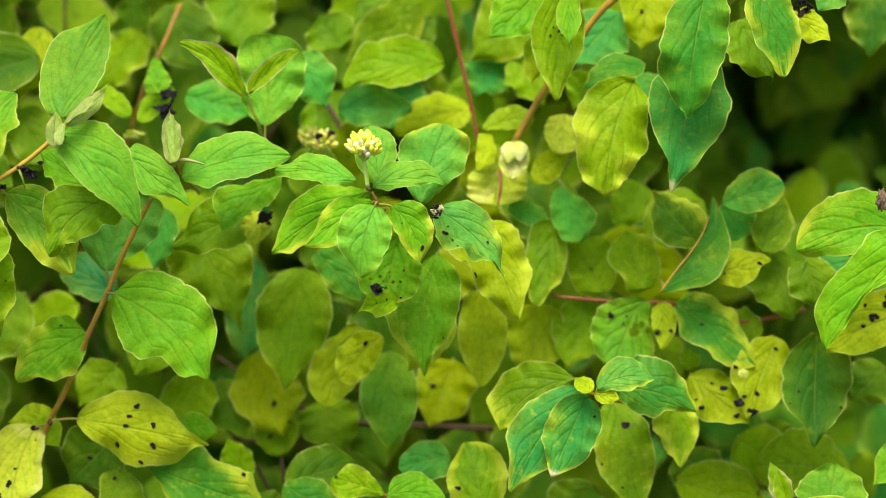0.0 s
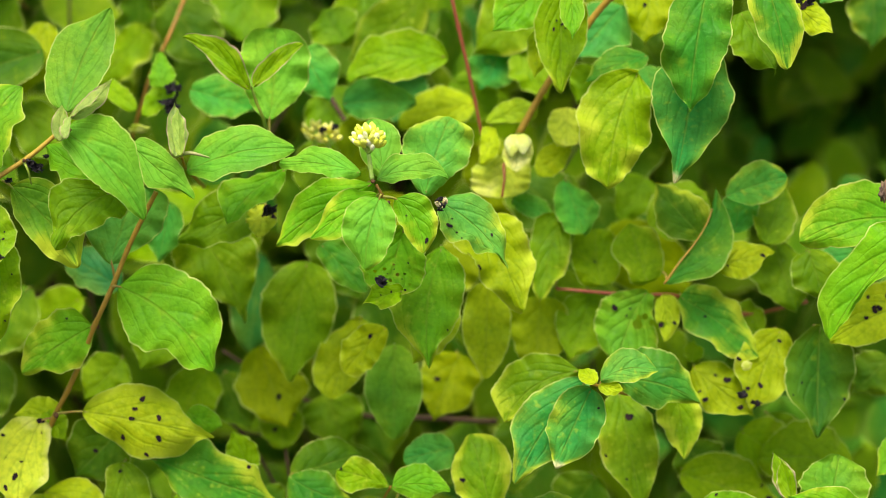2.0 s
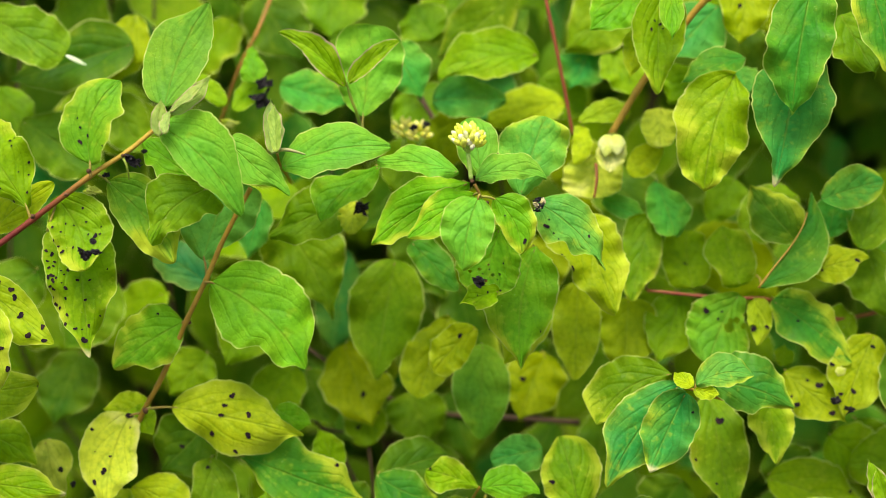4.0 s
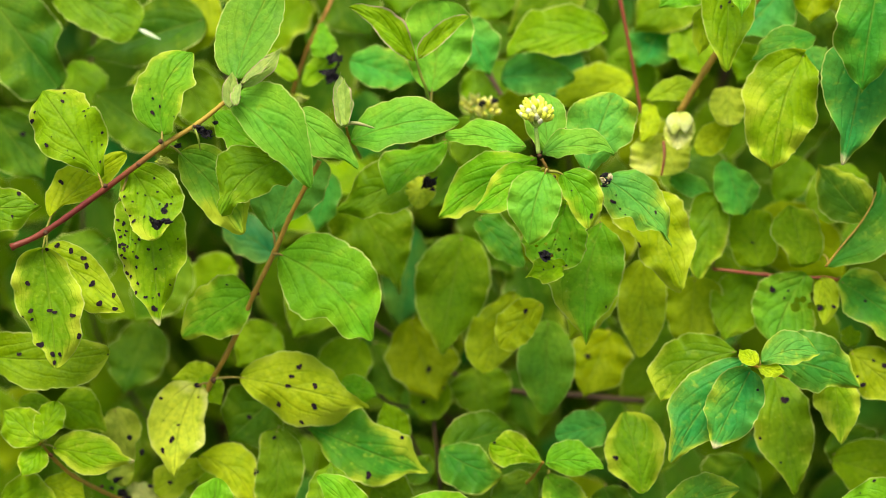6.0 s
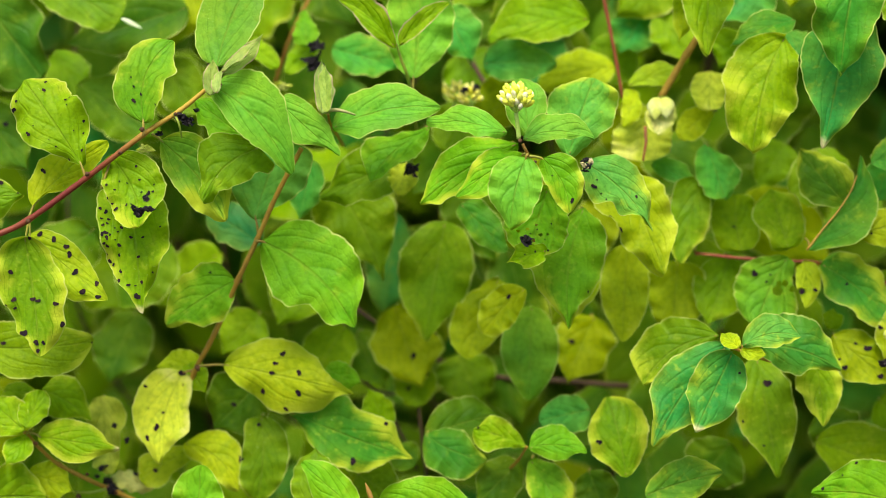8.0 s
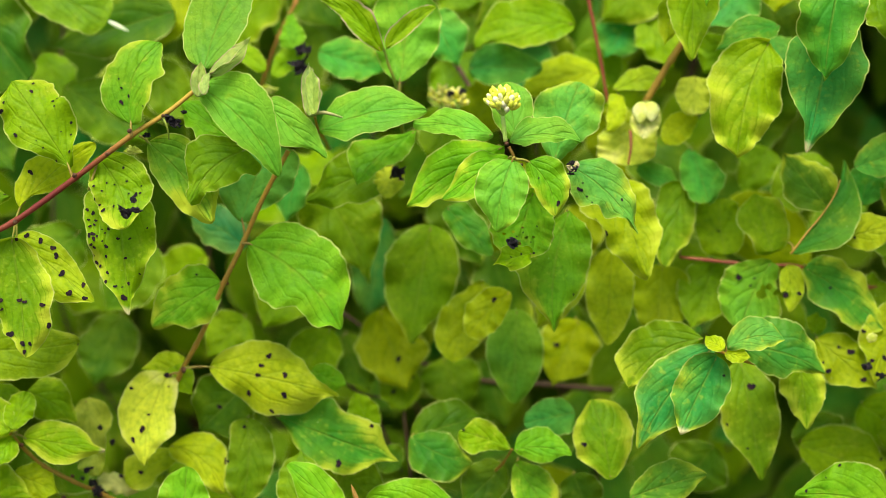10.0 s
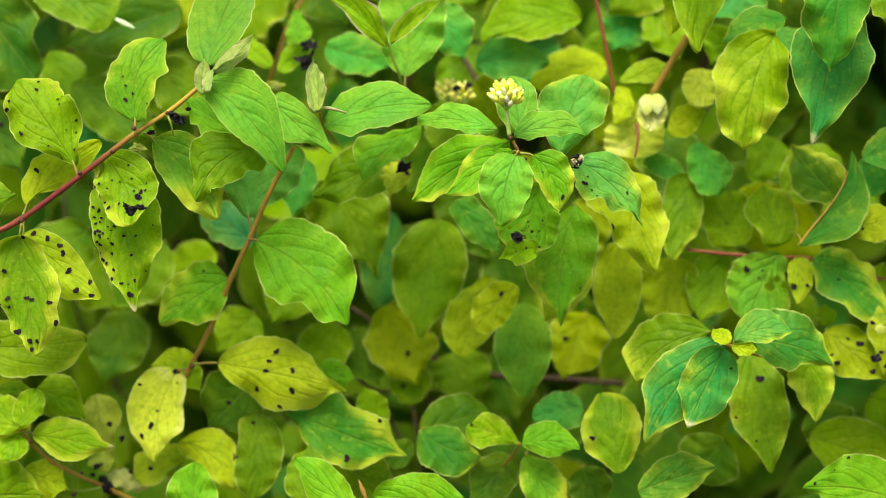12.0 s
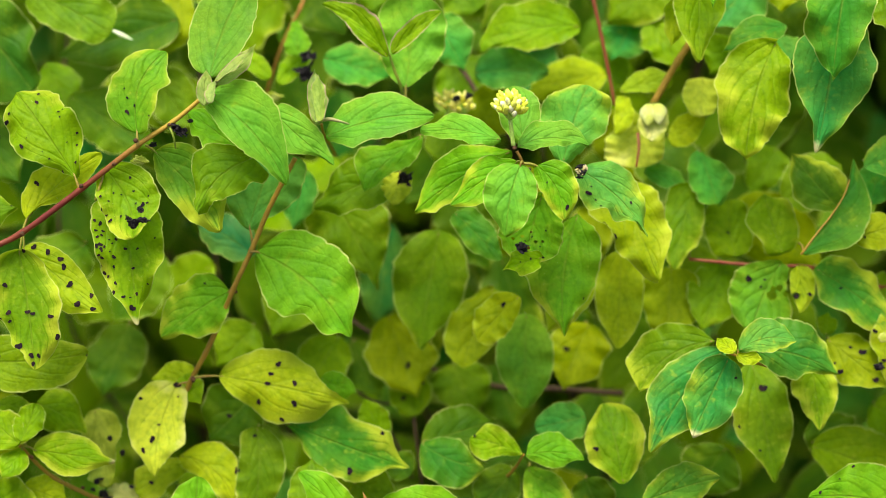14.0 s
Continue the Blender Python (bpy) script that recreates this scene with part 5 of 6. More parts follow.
leaf(branch, (0.0704, 0.7796, 0.8592), (0.1070, 0.7882, 0.8677), 0.0212, FRESH, edge=0.35, bow=-0.023, outline=((-2.2, -4.5, -6.7, -9.1, -11.0, -11.7, -11.8, -10.4, -7.7, -4.2, -2.0), (3.8, 7.4, 8.8, 9.2, 9.4, 9.2, 7.5, 5.4, 2.7, 1.4, 0.7)))
leaf(branch, (0.1935, 0.7693, 0.8572), (0.1452, 0.7705, 0.8646), 0.0310, BRIGHT, bow=0.073, outline=((-3.4, -6.8, -9.0, -10.2, -11.0, -9.8, -6.6, -4.1, -2.1, -1.2, -0.6), (4.7, 9.5, 13.9, 18.6, 20.1, 20.0, 18.4, 14.3, 9.1, 4.6, 2.2)), spots=((0.61, 13.9, 0.8), (0.73, 7.7, 0.5), (0.86, 7.5, 0.5), (0.90, 1.6, 0.8),))
leaf(branch, (0.0472, 0.8287, 0.8533), (0.0556, 0.8207, 0.8331), 0.0221, DEEP)
leaf(branch, (0.1206, 0.8620, 0.8578), (0.1033, 0.8534, 0.8365), 0.0315, DEEP)
leaf(branch, (-0.0396, 0.8510, 0.8469), (-0.0515, 0.8587, 0.8561), 0.0172, DEEP)

branch = twig("dogwood shoot tip with blue-green leaves edged in yellow", [(0.1076, 0.7736, 0.9319), (0.1127, 0.7782, 0.9290), (0.1215, 0.7924, 0.9225), (0.1398, 0.8209, 0.9104), (0.1619, 0.8483, 0.8925)], 0.0014, 0.0020, BARK_BROWN)
leaf(branch, (0.1080, 0.7796, 0.9280), (0.0902, 0.7627, 0.8961), 0.0244, TEAL, edge=0.5, fold=0.2, tippale=0.5, bow=-0.001, outline=((-4.3, -7.7, -10.3, -11.7, -12.3, -12.2, -11.4, -9.1, -5.3, -3.1, -1.5), (3.5, 6.8, 9.7, 11.4, 12.1, 12.1, 11.5, 7.7, 3.9, 2.2, 1.1)), spots=((0.16, -6.8, 0.8),))
leaf(branch, (0.1075, 0.7919, 0.9283), (0.0727, 0.7724, 0.8856), 0.0277, TEAL, edge=0.55, fold=0.12, bow=0.051, outline=((-1.9, -3.8, -5.7, -7.7, -9.5, -9.6, -9.1, -5.7, -3.3, -1.9, -0.9), (4.0, 7.9, 11.6, 14.9, 17.7, 18.1, 17.3, 11.3, 6.7, 3.8, 1.9)))
leaf(branch, (0.1058, 0.8076, 0.9286), (0.0696, 0.7957, 0.9077), 0.0248, MID, edge=0.55, wave=0.05, bow=0.142, outline=((-1.0, -2.0, -3.0, -3.6, -3.6, -3.6, -3.3, -2.4, -1.6, -1.0, -0.5), (4.4, 8.9, 14.3, 18.4, 20.6, 21.2, 20.9, 19.2, 17.6, 15.6, 7.1)))
leaf(branch, (0.1117, 0.7730, 0.9334), (0.1379, 0.7764, 0.9369), 0.0171, AQUA, edge=0.55, fold=0.2, roll=-10, bow=-0.101, outline=((-3.0, -5.9, -8.4, -10.3, -11.7, -12.4, -11.8, -10.5, -8.3, -5.3, -2.7), (0.6, 1.2, 1.9, 2.6, 3.9, 4.7, 3.6, 2.6, 2.0, 1.4, 0.7)))
leaf(branch, (0.1108, 0.7743, 0.9307), (0.1216, 0.7686, 0.9303), 0.0076, YELLOW, edge=0.6)
leaf(branch, (0.1087, 0.7672, 0.9342), (0.1018, 0.7777, 0.9380), 0.0081, YELLOW, edge=0.6)
leaf(branch, (0.1239, 0.7951, 0.9276), (0.1602, 0.7906, 0.9171), 0.0289, FRESH, edge=0.5, bow=-0.073, outline=((-7.6, -13.9, -18.3, -19.2, -19.2, -17.6, -15.6, -12.9, -7.6, -4.6, -2.3), (2.5, 5.0, 7.0, 8.2, 9.2, 9.6, 4.3, 2.3, 1.3, 0.8, 0.4)))
leaf(branch, (0.1533, 0.8178, 0.9138), (0.1548, 0.7999, 0.8872), 0.0223, LIME, edge=0.85, bow=-0.026, outline=((-3.7, -7.3, -9.7, -11.1, -11.8, -10.9, -8.9, -6.9, -4.7, -2.9, -1.4), (3.0, 6.0, 8.6, 10.5, 9.9, 8.6, 7.1, 5.2, 3.5, 2.2, 1.1)))
leaf(branch, (0.1274, 0.8321, 0.9111), (0.1366, 0.8085, 0.8582), 0.0285, MID, edge=0.4, bow=0.007, outline=((-3.7, -7.3, -10.4, -12.6, -13.4, -13.5, -12.7, -9.1, -5.7, -3.3, -1.6), (4.0, 7.9, 11.2, 14.3, 15.0, 14.7, 13.1, 9.5, 5.0, 2.9, 1.5)), spots=((0.23, -2.5, 2.2), (0.73, 4.7, 0.8), (0.51, 11.9, 0.8),))

branch = twig("bright red dogwood twig with blemished green and yellow leaves", [(0.0989, 0.8557, 0.9574), (0.1232, 0.8508, 0.9560), (0.1417, 0.8461, 0.9559), (0.1554, 0.8464, 0.9555), (0.1731, 0.8507, 0.9496), (0.1948, 0.8598, 0.9420), (0.2268, 0.8667, 0.9466)], 0.0016, 0.0022, BARK_RED)
leaf(branch, (0.1423, 0.8445, 0.9579), (0.1260, 0.8274, 0.9276), 0.0343, SPRING, edge=0.3, bow=0.039, outline=((-2.2, -4.3, -5.9, -7.0, -10.5, -14.3, -15.6, -13.9, -10.5, -7.3, -3.6), (3.2, 6.7, 11.8, 16.1, 18.7, 18.6, 17.9, 15.8, 12.4, 7.8, 3.8)), spots=((0.37, 9.9, 1.6), (0.29, 2.9, 0.8), (0.40, 3.0, 0.8),), holes=((0.44, -2.1, 2.5), (0.31, -3.9, 1.6), (0.35, -1.4, 1.4), (0.34, -8.2, 1.4),))
leaf(branch, (0.1496, 0.8423, 0.9567), (0.1488, 0.8262, 0.9377), 0.0122, YELLOW, edge=0.5, bow=-0.049, outline=((-3.1, -5.4, -6.8, -7.8, -8.0, -7.6, -7.0, -5.8, -3.9, -2.4, -1.2), (1.0, 2.2, 3.3, 4.0, 4.2, 4.2, 4.1, 2.7, 1.6, 1.0, 0.5)), spots=((0.65, -3.6, 1.4), (0.70, 2.9, 1.6),), holes=((0.67, 1.7, 1.9),))
leaf(branch, (0.1567, 0.8349, 0.9574), (0.1937, 0.8230, 0.9300), 0.0260, FRESH, edge=0.9, bow=-0.043, outline=((-7.0, -10.5, -12.8, -14.4, -14.8, -14.8, -12.3, -9.2, -6.2, -3.8, -1.9), (2.2, 4.4, 7.2, 11.1, 10.6, 9.0, 10.1, 9.1, 6.9, 4.7, 2.3)), spots=((0.42, -13.5, 0.8), (0.33, 2.0, 0.8),))
leaf(branch, (0.1649, 0.8421, 0.9226), (0.1669, 0.8493, 0.9322), 0.0102, LIME)
leaf(branch, (0.1023, 0.8641, 0.9930), (0.0906, 0.8440, 0.9547), 0.0211, MID, edge=0.5, stalk=(0.0989, 0.8563, 0.9573), bow=0.026, outline=((-1.8, -3.6, -5.3, -7.2, -8.3, -8.6, -8.1, -5.2, -3.4, -2.2, -1.1), (4.9, 9.8, 12.5, 12.5, 12.4, 11.9, 9.9, 7.8, 6.0, 4.1, 2.0)))
leaf(branch, (0.0779, 0.8722, 0.9994), (0.1003, 0.8650, 0.9900), 0.0117, SEA, bow=-0.025, outline=((-1.9, -3.8, -5.3, -6.0, -6.5, -6.8, -6.2, -4.4, -3.0, -2.0, -1.0), (1.3, 2.6, 3.7, 4.3, 4.7, 5.0, 4.2, 2.4, 1.6, 1.0, 0.5)))
leaf(branch, (0.1041, 0.8681, 1.0101), (0.1120, 0.8510, 0.9860), 0.0220, SEA, bow=0.002, outline=((-1.4, -2.9, -4.4, -6.0, -7.7, -9.8, -12.0, -9.9, -6.8, -4.5, -2.2), (2.3, 4.7, 6.7, 8.2, 9.5, 10.0, 9.9, 9.6, 9.1, 7.7, 5.5)))
leaf(branch, (0.1423, 0.8426, 0.9633), (0.1354, 0.8584, 0.9895), 0.0249, LIME, edge=0.3, bow=-0.008, outline=((-4.4, -7.7, -8.3, -8.7, -9.6, -12.4, -13.2, -11.6, -8.4, -5.3, -2.6), (4.5, 7.4, 9.4, 10.7, 11.3, 11.7, 11.6, 10.5, 8.6, 4.5, 2.0)))
leaf(branch, (0.1219, 0.8557, 0.9588), (0.1205, 0.8730, 0.9839), 0.0242, LIME, bow=-0.046, outline=((-4.7, -9.1, -11.5, -13.2, -14.1, -14.1, -13.8, -13.2, -11.9, -9.8, -6.2), (3.2, 6.3, 8.3, 9.4, 10.1, 10.1, 9.9, 9.4, 8.3, 5.8, 3.1)), spots=((0.90, 9.0, 1.3), (0.42, -1.2, 0.9),))
leaf(branch, (0.1785, 0.8867, 0.9991), (0.1486, 0.8730, 0.9826), 0.0276, MID, bow=0.035, outline=((-3.2, -6.6, -9.4, -10.9, -11.6, -12.0, -11.9, -11.0, -9.6, -7.6, -3.9), (4.3, 8.6, 11.7, 13.5, 14.9, 15.6, 15.0, 13.1, 10.7, 7.7, 3.8)))
leaf(branch, (0.0928, 0.8746, 0.9493), (0.0893, 0.8561, 0.9148), 0.0328, YELLOWISH)
leaf(branch, (0.1181, 0.8700, 0.9536), (0.1056, 0.8538, 0.9215), 0.0270, LIME)
leaf(branch, (0.1073, 0.9164, 0.9967), (0.0887, 0.9001, 0.9786), 0.0263, DEEP)
leaf(branch, (0.1510, 0.9170, 1.0031), (0.1354, 0.9037, 0.9815), 0.0234, MID)

branch = twig("dogwood branch with a folded green leaf and spotted yellow leaves", [(0.2847, 0.8297, 0.9551), (0.2694, 0.8150, 0.9807), (0.2515, 0.7893, 1.0021), (0.2396, 0.7802, 1.0153)], 0.0020, 0.0014, BARK_REDBROWN)
leaf(branch, (0.1469, 0.8186, 0.9678), (0.1737, 0.8383, 1.0100), 0.0205, FRESH, edge=0.3, bow=0.083, outline=((0.2, 0.3, 0.5, 0.9, 2.6, 3.7, 4.1, 3.5, 2.5, 1.6, 0.8), (3.0, 6.1, 11.4, 17.8, 20.7, 20.7, 19.8, 15.9, 10.9, 5.4, 2.3)), fold=0.1, bend=0.0)
part("midrib", tube([(0.1460, 0.8151, 0.9683), (0.1533, 0.8173, 0.9777), (0.1610, 0.8214, 0.9861), (0.1676, 0.8274, 0.9942), (0.1713, 0.8331, 1.0008)], 0.0006, 0.0003, 6), BARK_BROWN, branch)
leaf(branch, (0.1686, 0.8383, 0.9854), (0.1467, 0.8511, 1.0105), 0.0252, DEEP, edge=0.7)
leaf(branch, (0.1793, 0.8398, 1.0058), (0.2084, 0.8401, 1.0151), 0.0208, SEA, edge=0.5, fold=0.26, bow=-0.035, outline=((-2.3, -4.6, -6.8, -8.7, -10.7, -11.9, -11.6, -10.7, -8.8, -6.3, -3.3), (2.0, 4.0, 5.8, 7.1, 8.2, 8.9, 8.7, 7.6, 6.2, 4.3, 2.2)))
leaf(branch, (0.1998, 0.8425, 0.9814), (0.2122, 0.8586, 1.0078), 0.0221, MID, edge=0.5)
leaf(branch, (0.1853, 0.8467, 0.9863), (0.1922, 0.8567, 1.0083), 0.0194, SEA)
leaf(branch, (0.1745, 0.8285, 0.9734), (0.2029, 0.8356, 0.9788), 0.0190, YELLOW, edge=0.4, bow=-0.032, outline=((-2.8, -5.9, -8.4, -9.8, -10.3, -10.5, -8.9, -6.1, -4.4, -2.9, -1.5), (2.5, 4.8, 6.9, 8.5, 8.5, 7.8, 6.4, 2.6, 1.2, 0.7, 0.4)), spots=((0.78, 0.8, 1.4), (0.15, 1.1, 0.8),))
leaf(branch, (0.2585, 0.7952, 1.0009), (0.2042, 0.7909, 0.9931), 0.0317, BRIGHT, edge=0.3, fold=0.15, bow=0.081, outline=((-4.0, -7.9, -9.6, -9.6, -9.6, -9.5, -7.3, -5.3, -4.3, -3.0, -1.5), (10.6, 14.8, 17.6, 20.0, 22.2, 22.2, 21.4, 18.6, 15.0, 10.0, 4.3)))
leaf(branch, (0.2503, 0.7713, 0.9991), (0.2111, 0.7578, 0.9555), 0.0250, BRIGHT, bow=0.046, outline=((-2.6, -5.4, -7.3, -6.6, -1.9, 1.1, 1.0, 0.0, -0.3, -0.4, -0.3), (10.4, 14.6, 17.4, 16.5, 16.4, 17.6, 17.7, 16.3, 14.0, 7.2, 3.1)), fold=0.18)
leaf(branch, (0.2668, 0.8162, 0.9571), (0.2239, 0.8067, 0.9416), 0.0288, YELLOW, edge=0.4, bow=0.055, outline=((-4.1, -8.5, -11.7, -12.0, -10.2, -9.4, -8.9, -7.8, -5.4, -2.7, -1.3), (5.7, 11.5, 15.1, 16.1, 16.8, 16.7, 13.0, 8.4, 5.8, 3.8, 1.9)), spots=((0.43, 9.4, 1.1), (0.23, 6.7, 1.9), (0.42, 2.8, 1.9), (0.37, 2.6, 1.6), (0.54, 0.8, 1.3), (0.18, 10.3, 1.3),))
leaf(branch, (0.2230, 0.8239, 0.9450), (0.2186, 0.8012, 0.8961), 0.0340, SHADED_GREEN, bow=-0.004, outline=((-4.8, -9.4, -13.6, -16.6, -17.6, -16.8, -14.8, -10.8, -5.7, -3.4, -1.7), (3.4, 6.8, 11.0, 15.0, 16.4, 16.2, 15.0, 10.3, 4.2, 2.3, 1.1)), spots=((0.52, 7.9, 0.6), (0.64, 12.4, 0.6), (0.64, -12.7, 0.8),))
leaf(branch, (0.1638, 0.8335, 0.9223), (0.1920, 0.8194, 0.9010), 0.0236, YELLOWISH, edge=0.3, spots=((0.29, -3.8, 0.9), (0.44, -5.5, 2.0), (0.79, 0.9, 1.5), (0.39, 8.9, 1.8), (0.27, 7.2, 0.9),))
leaf(branch, (0.2062, 0.8314, 0.9416), (0.1886, 0.8129, 0.9058), 0.0283, YELLOWISH, edge=0.6, spots=((0.52, 13.0, 1.5), (0.78, 4.4, 1.3), (0.69, -1.0, 1.5), (0.85, 6.8, 1.5), (0.92, -2.8, 2.0), (0.14, -1.6, 1.3),))
leaf(branch, (0.2166, 0.7684, 0.8666), (0.2244, 0.7830, 0.8934), 0.0323, SPRING, bow=-0.016, outline=((-4.3, -8.5, -12.0, -15.4, -17.2, -16.5, -15.0, -12.4, -8.8, -5.8, -2.9), (3.5, 7.3, 10.8, 13.4, 14.5, 15.1, 15.0, 12.6, 10.2, 8.1, 5.3)))
leaf(branch, (0.2627, 0.7971, 0.8978), (0.2434, 0.7867, 0.8816), 0.0170, BRIGHT, edge=0.5)
leaf(branch, (0.2477, 0.8428, 0.8654), (0.2000, 0.8462, 0.8708), 0.0347, OLIVE, bow=0.066, outline=((-2.6, -5.2, -7.6, -9.7, -11.8, -12.8, -12.1, -10.1, -8.0, -5.5, -2.7), (5.1, 10.1, 14.5, 18.4, 20.5, 21.9, 21.4, 18.2, 14.1, 8.9, 4.3)))
leaf(branch, (0.2200, 0.8396, 0.9789), (0.2266, 0.8289, 0.9560), 0.0246, MID)
leaf(branch, (0.2087, 0.8636, 0.9770), (0.2167, 0.8442, 0.9468), 0.0308, MID)
leaf(branch, (0.2449, 0.8499, 0.9765), (0.2260, 0.8385, 0.9594), 0.0221, SEA)
leaf(branch, (0.2025, 0.8548, 0.9328), (0.1786, 0.8650, 0.9422), 0.0255, MID)
leaf(branch, (0.1608, 0.8472, 0.8635), (0.2135, 0.8383, 0.8437), 0.0331, OLIVE, edge=0.4, bow=-0.037, outline=((-4.9, -9.6, -13.9, -17.3, -19.5, -19.4, -16.4, -12.0, -8.0, -5.1, -2.6), (3.3, 6.5, 9.4, 11.8, 13.6, 13.3, 12.1, 10.6, 8.5, 5.7, 2.8)), spots=((0.72, -8.4, 1.4), (0.81, -3.5, 2.0),))
leaf(branch, (0.1655, 0.8633, 0.8747), (0.1807, 0.8491, 0.8582), 0.0286, DEEP)
leaf(branch, (0.2685, 0.8648, 0.9175), (0.2505, 0.8594, 0.9015), 0.0258, DEEP)
leaf(branch, (0.1934, 0.8587, 0.8817), (0.2217, 0.8536, 0.8620), 0.0315, OLIVE)
leaf(branch, (0.2106, 0.8725, 0.8862), (0.2204, 0.8597, 0.8570), 0.0318, MID)
part("rotted_patch", clump((0.1835, 0.8087, 0.9156), 0.0022, 71, (1.4, 0.4, 1.0)), ROT, branch)
blackened(branch, (0.1901, 0.8075, 0.9108), 0.0025, 72)
part("dry_patch", clump((0.1853, 0.8104, 0.9292), 0.0034, 73, (1.0, 0.12, 1.0), 4, 0.3), WITHERED_YELLOW, branch)
part("bud", clump((0.2383, 0.7788, 1.0181), 0.0032, 61, (0.8, 0.7, 1.7)), WITHERED, branch, "brown withered shoot tip")
leaf(branch, (0.1971, 0.7658, 0.8779), (0.1928, 0.7800, 0.8965), 0.0105, LIME, pink=1, fold=0.45, roll=14)
leaf(branch, (0.1977, 0.7620, 0.8792), (0.1944, 0.7715, 0.8952), 0.0090, LIME, pink=1, fold=0.5, roll=-22)
leaf(branch, (0.2331, 0.7519, 0.8657), (0.1949, 0.7567, 0.8830), 0.0250, BRIGHT, edge=0.3, fold=0.12, bend=0.04)

branch = twig("brown dogwood branch with hanging wavy-edged green leaves", [(0.1521, 0.8467, 1.1173), (0.1258, 0.8596, 1.1008), (0.1061, 0.8651, 1.0747), (0.0926, 0.8664, 1.0539), (0.0811, 0.8676, 1.0330)], 0.0034, 0.0034, BARK_BROWN)
leaf(branch, (0.1612, 0.7975, 1.1125), (0.1501, 0.7797, 1.0541), 0.0302, FRESH, wave=0.13, edge=0.15, fold=0.12, quilt=1.5, bow=0.028, outline=((-4.5, -8.7, -11.1, -12.4, -12.8, -12.4, -10.4, -7.7, -7.0, -2.1, -0.9), (3.9, 7.8, 11.7, 15.6, 15.9, 17.4, 17.1, 12.5, 7.6, 2.6, 1.1)))
leaf(branch, (0.1583, 0.8077, 1.0869), (0.1456, 0.7866, 1.0214), 0.0373, TEAL, edge=0.35, wave=0.04, fold=0.1, tippale=0.6, bow=-0.017, outline=((-4.0, -8.1, -12.3, -16.9, -20.1, -20.1, -15.9, -11.3, -6.4, -3.2, -1.4), (2.6, 5.1, 8.2, 13.8, 17.2, 16.8, 11.7, 7.0, 3.1, 1.6, 0.8)))
leaf(branch, (0.1863, 0.8103, 1.1149), (0.1955, 0.7893, 1.0721), 0.0233, FRESH, edge=0.8, bow=-0.022, outline=((-3.0, -6.0, -8.6, -11.1, -12.2, -12.4, -12.2, -10.0, -6.7, -3.7, -1.7), (2.9, 5.7, 8.0, 9.8, 10.9, 9.3, 8.9, 6.4, 4.9, 3.6, 1.8)))
leaf(branch, (0.1830, 0.8367, 1.0939), (0.1967, 0.8190, 1.0680), 0.0306, MID)
leaf(branch, (0.2063, 0.8244, 1.0986), (0.2216, 0.8139, 1.0857), 0.0156, YELLOW, edge=0.5, spots=((-0.01, -3.2, 2.2), (0.18, -4.2, 2.2), (0.15, -1.6, 1.9), (0.19, -7.3, 1.7),))
leaf(branch, (0.2678, 0.9243, 1.1032), (0.2669, 0.9121, 1.0683), 0.0252, SHADED_GREEN, edge=0.3)
leaf(branch, (0.1351, 0.8368, 1.0659), (0.1187, 0.8147, 1.0148), 0.0369, OLIVE, edge=0.75, wave=0.07, fold=0.12, quilt=1.8, bow=0.053, outline=((-2.3, -4.9, -8.0, -9.6, -10.9, -14.0, -12.6, -9.0, -7.4, -5.5, -2.1), (6.0, 11.6, 16.7, 20.7, 22.9, 22.8, 20.4, 17.5, 13.6, 11.2, 3.5)))
leaf(branch, (0.1418, 0.8519, 1.0724), (0.1105, 0.8430, 1.0608), 0.0173, FRESH, edge=0.3, roll=20)
leaf(branch, (0.0994, 0.8409, 1.1063), (0.0979, 0.8255, 1.0582), 0.0256, LIME, edge=0.25, bow=0.006, outline=((-3.5, -6.9, -9.7, -12.0, -12.4, -11.9, -9.1, -5.8, -3.4, -2.0, -1.0), (3.5, 7.0, 9.9, 12.5, 13.2, 12.7, 11.1, 8.6, 5.7, 3.5, 1.7)), spots=((0.40, 3.5, 0.8), (0.35, -0.5, 0.8), (0.32, 2.2, 0.6), (0.33, 5.6, 0.4), (0.39, -1.8, 0.6),))
leaf(branch, (0.0901, 0.8553, 1.0857), (0.0867, 0.8453, 1.0629), 0.0114, YELLOW, edge=0.6)
leaf(branch, (0.0913, 0.8486, 1.1081), (0.0665, 0.8414, 1.0857), 0.0251, BRIGHT, edge=0.3)
leaf(branch, (0.1019, 0.8264, 1.1095), (0.1013, 0.8110, 1.0845), 0.0109, BRIGHT)
leaf(branch, (0.1012, 0.9285, 1.1002), (0.0614, 0.9195, 1.0680), 0.0392, OLIVE, edge=0.3)
leaf(branch, (0.1347, 0.8915, 1.0938), (0.1101, 0.8811, 1.0684), 0.0293, SEA)
leaf(branch, (0.1487, 0.8958, 1.1074), (0.1441, 0.8794, 1.0756), 0.0265, YELLOWISH, spots=((0.45, 2.1, 1.3),))
leaf(branch, (0.0649, 0.8699, 1.0384), (0.0906, 0.8687, 1.0435), 0.0126, YELLOW, edge=0.3, bow=-0.083, outline=((-1.8, -3.6, -5.4, -7.3, -8.8, -9.2, -9.4, -8.9, -7.0, -5.0, -2.5), (0.4, 0.8, 1.2, 1.6, 2.2, 3.0, 3.2, 3.2, 3.1, 2.5, 1.2)))
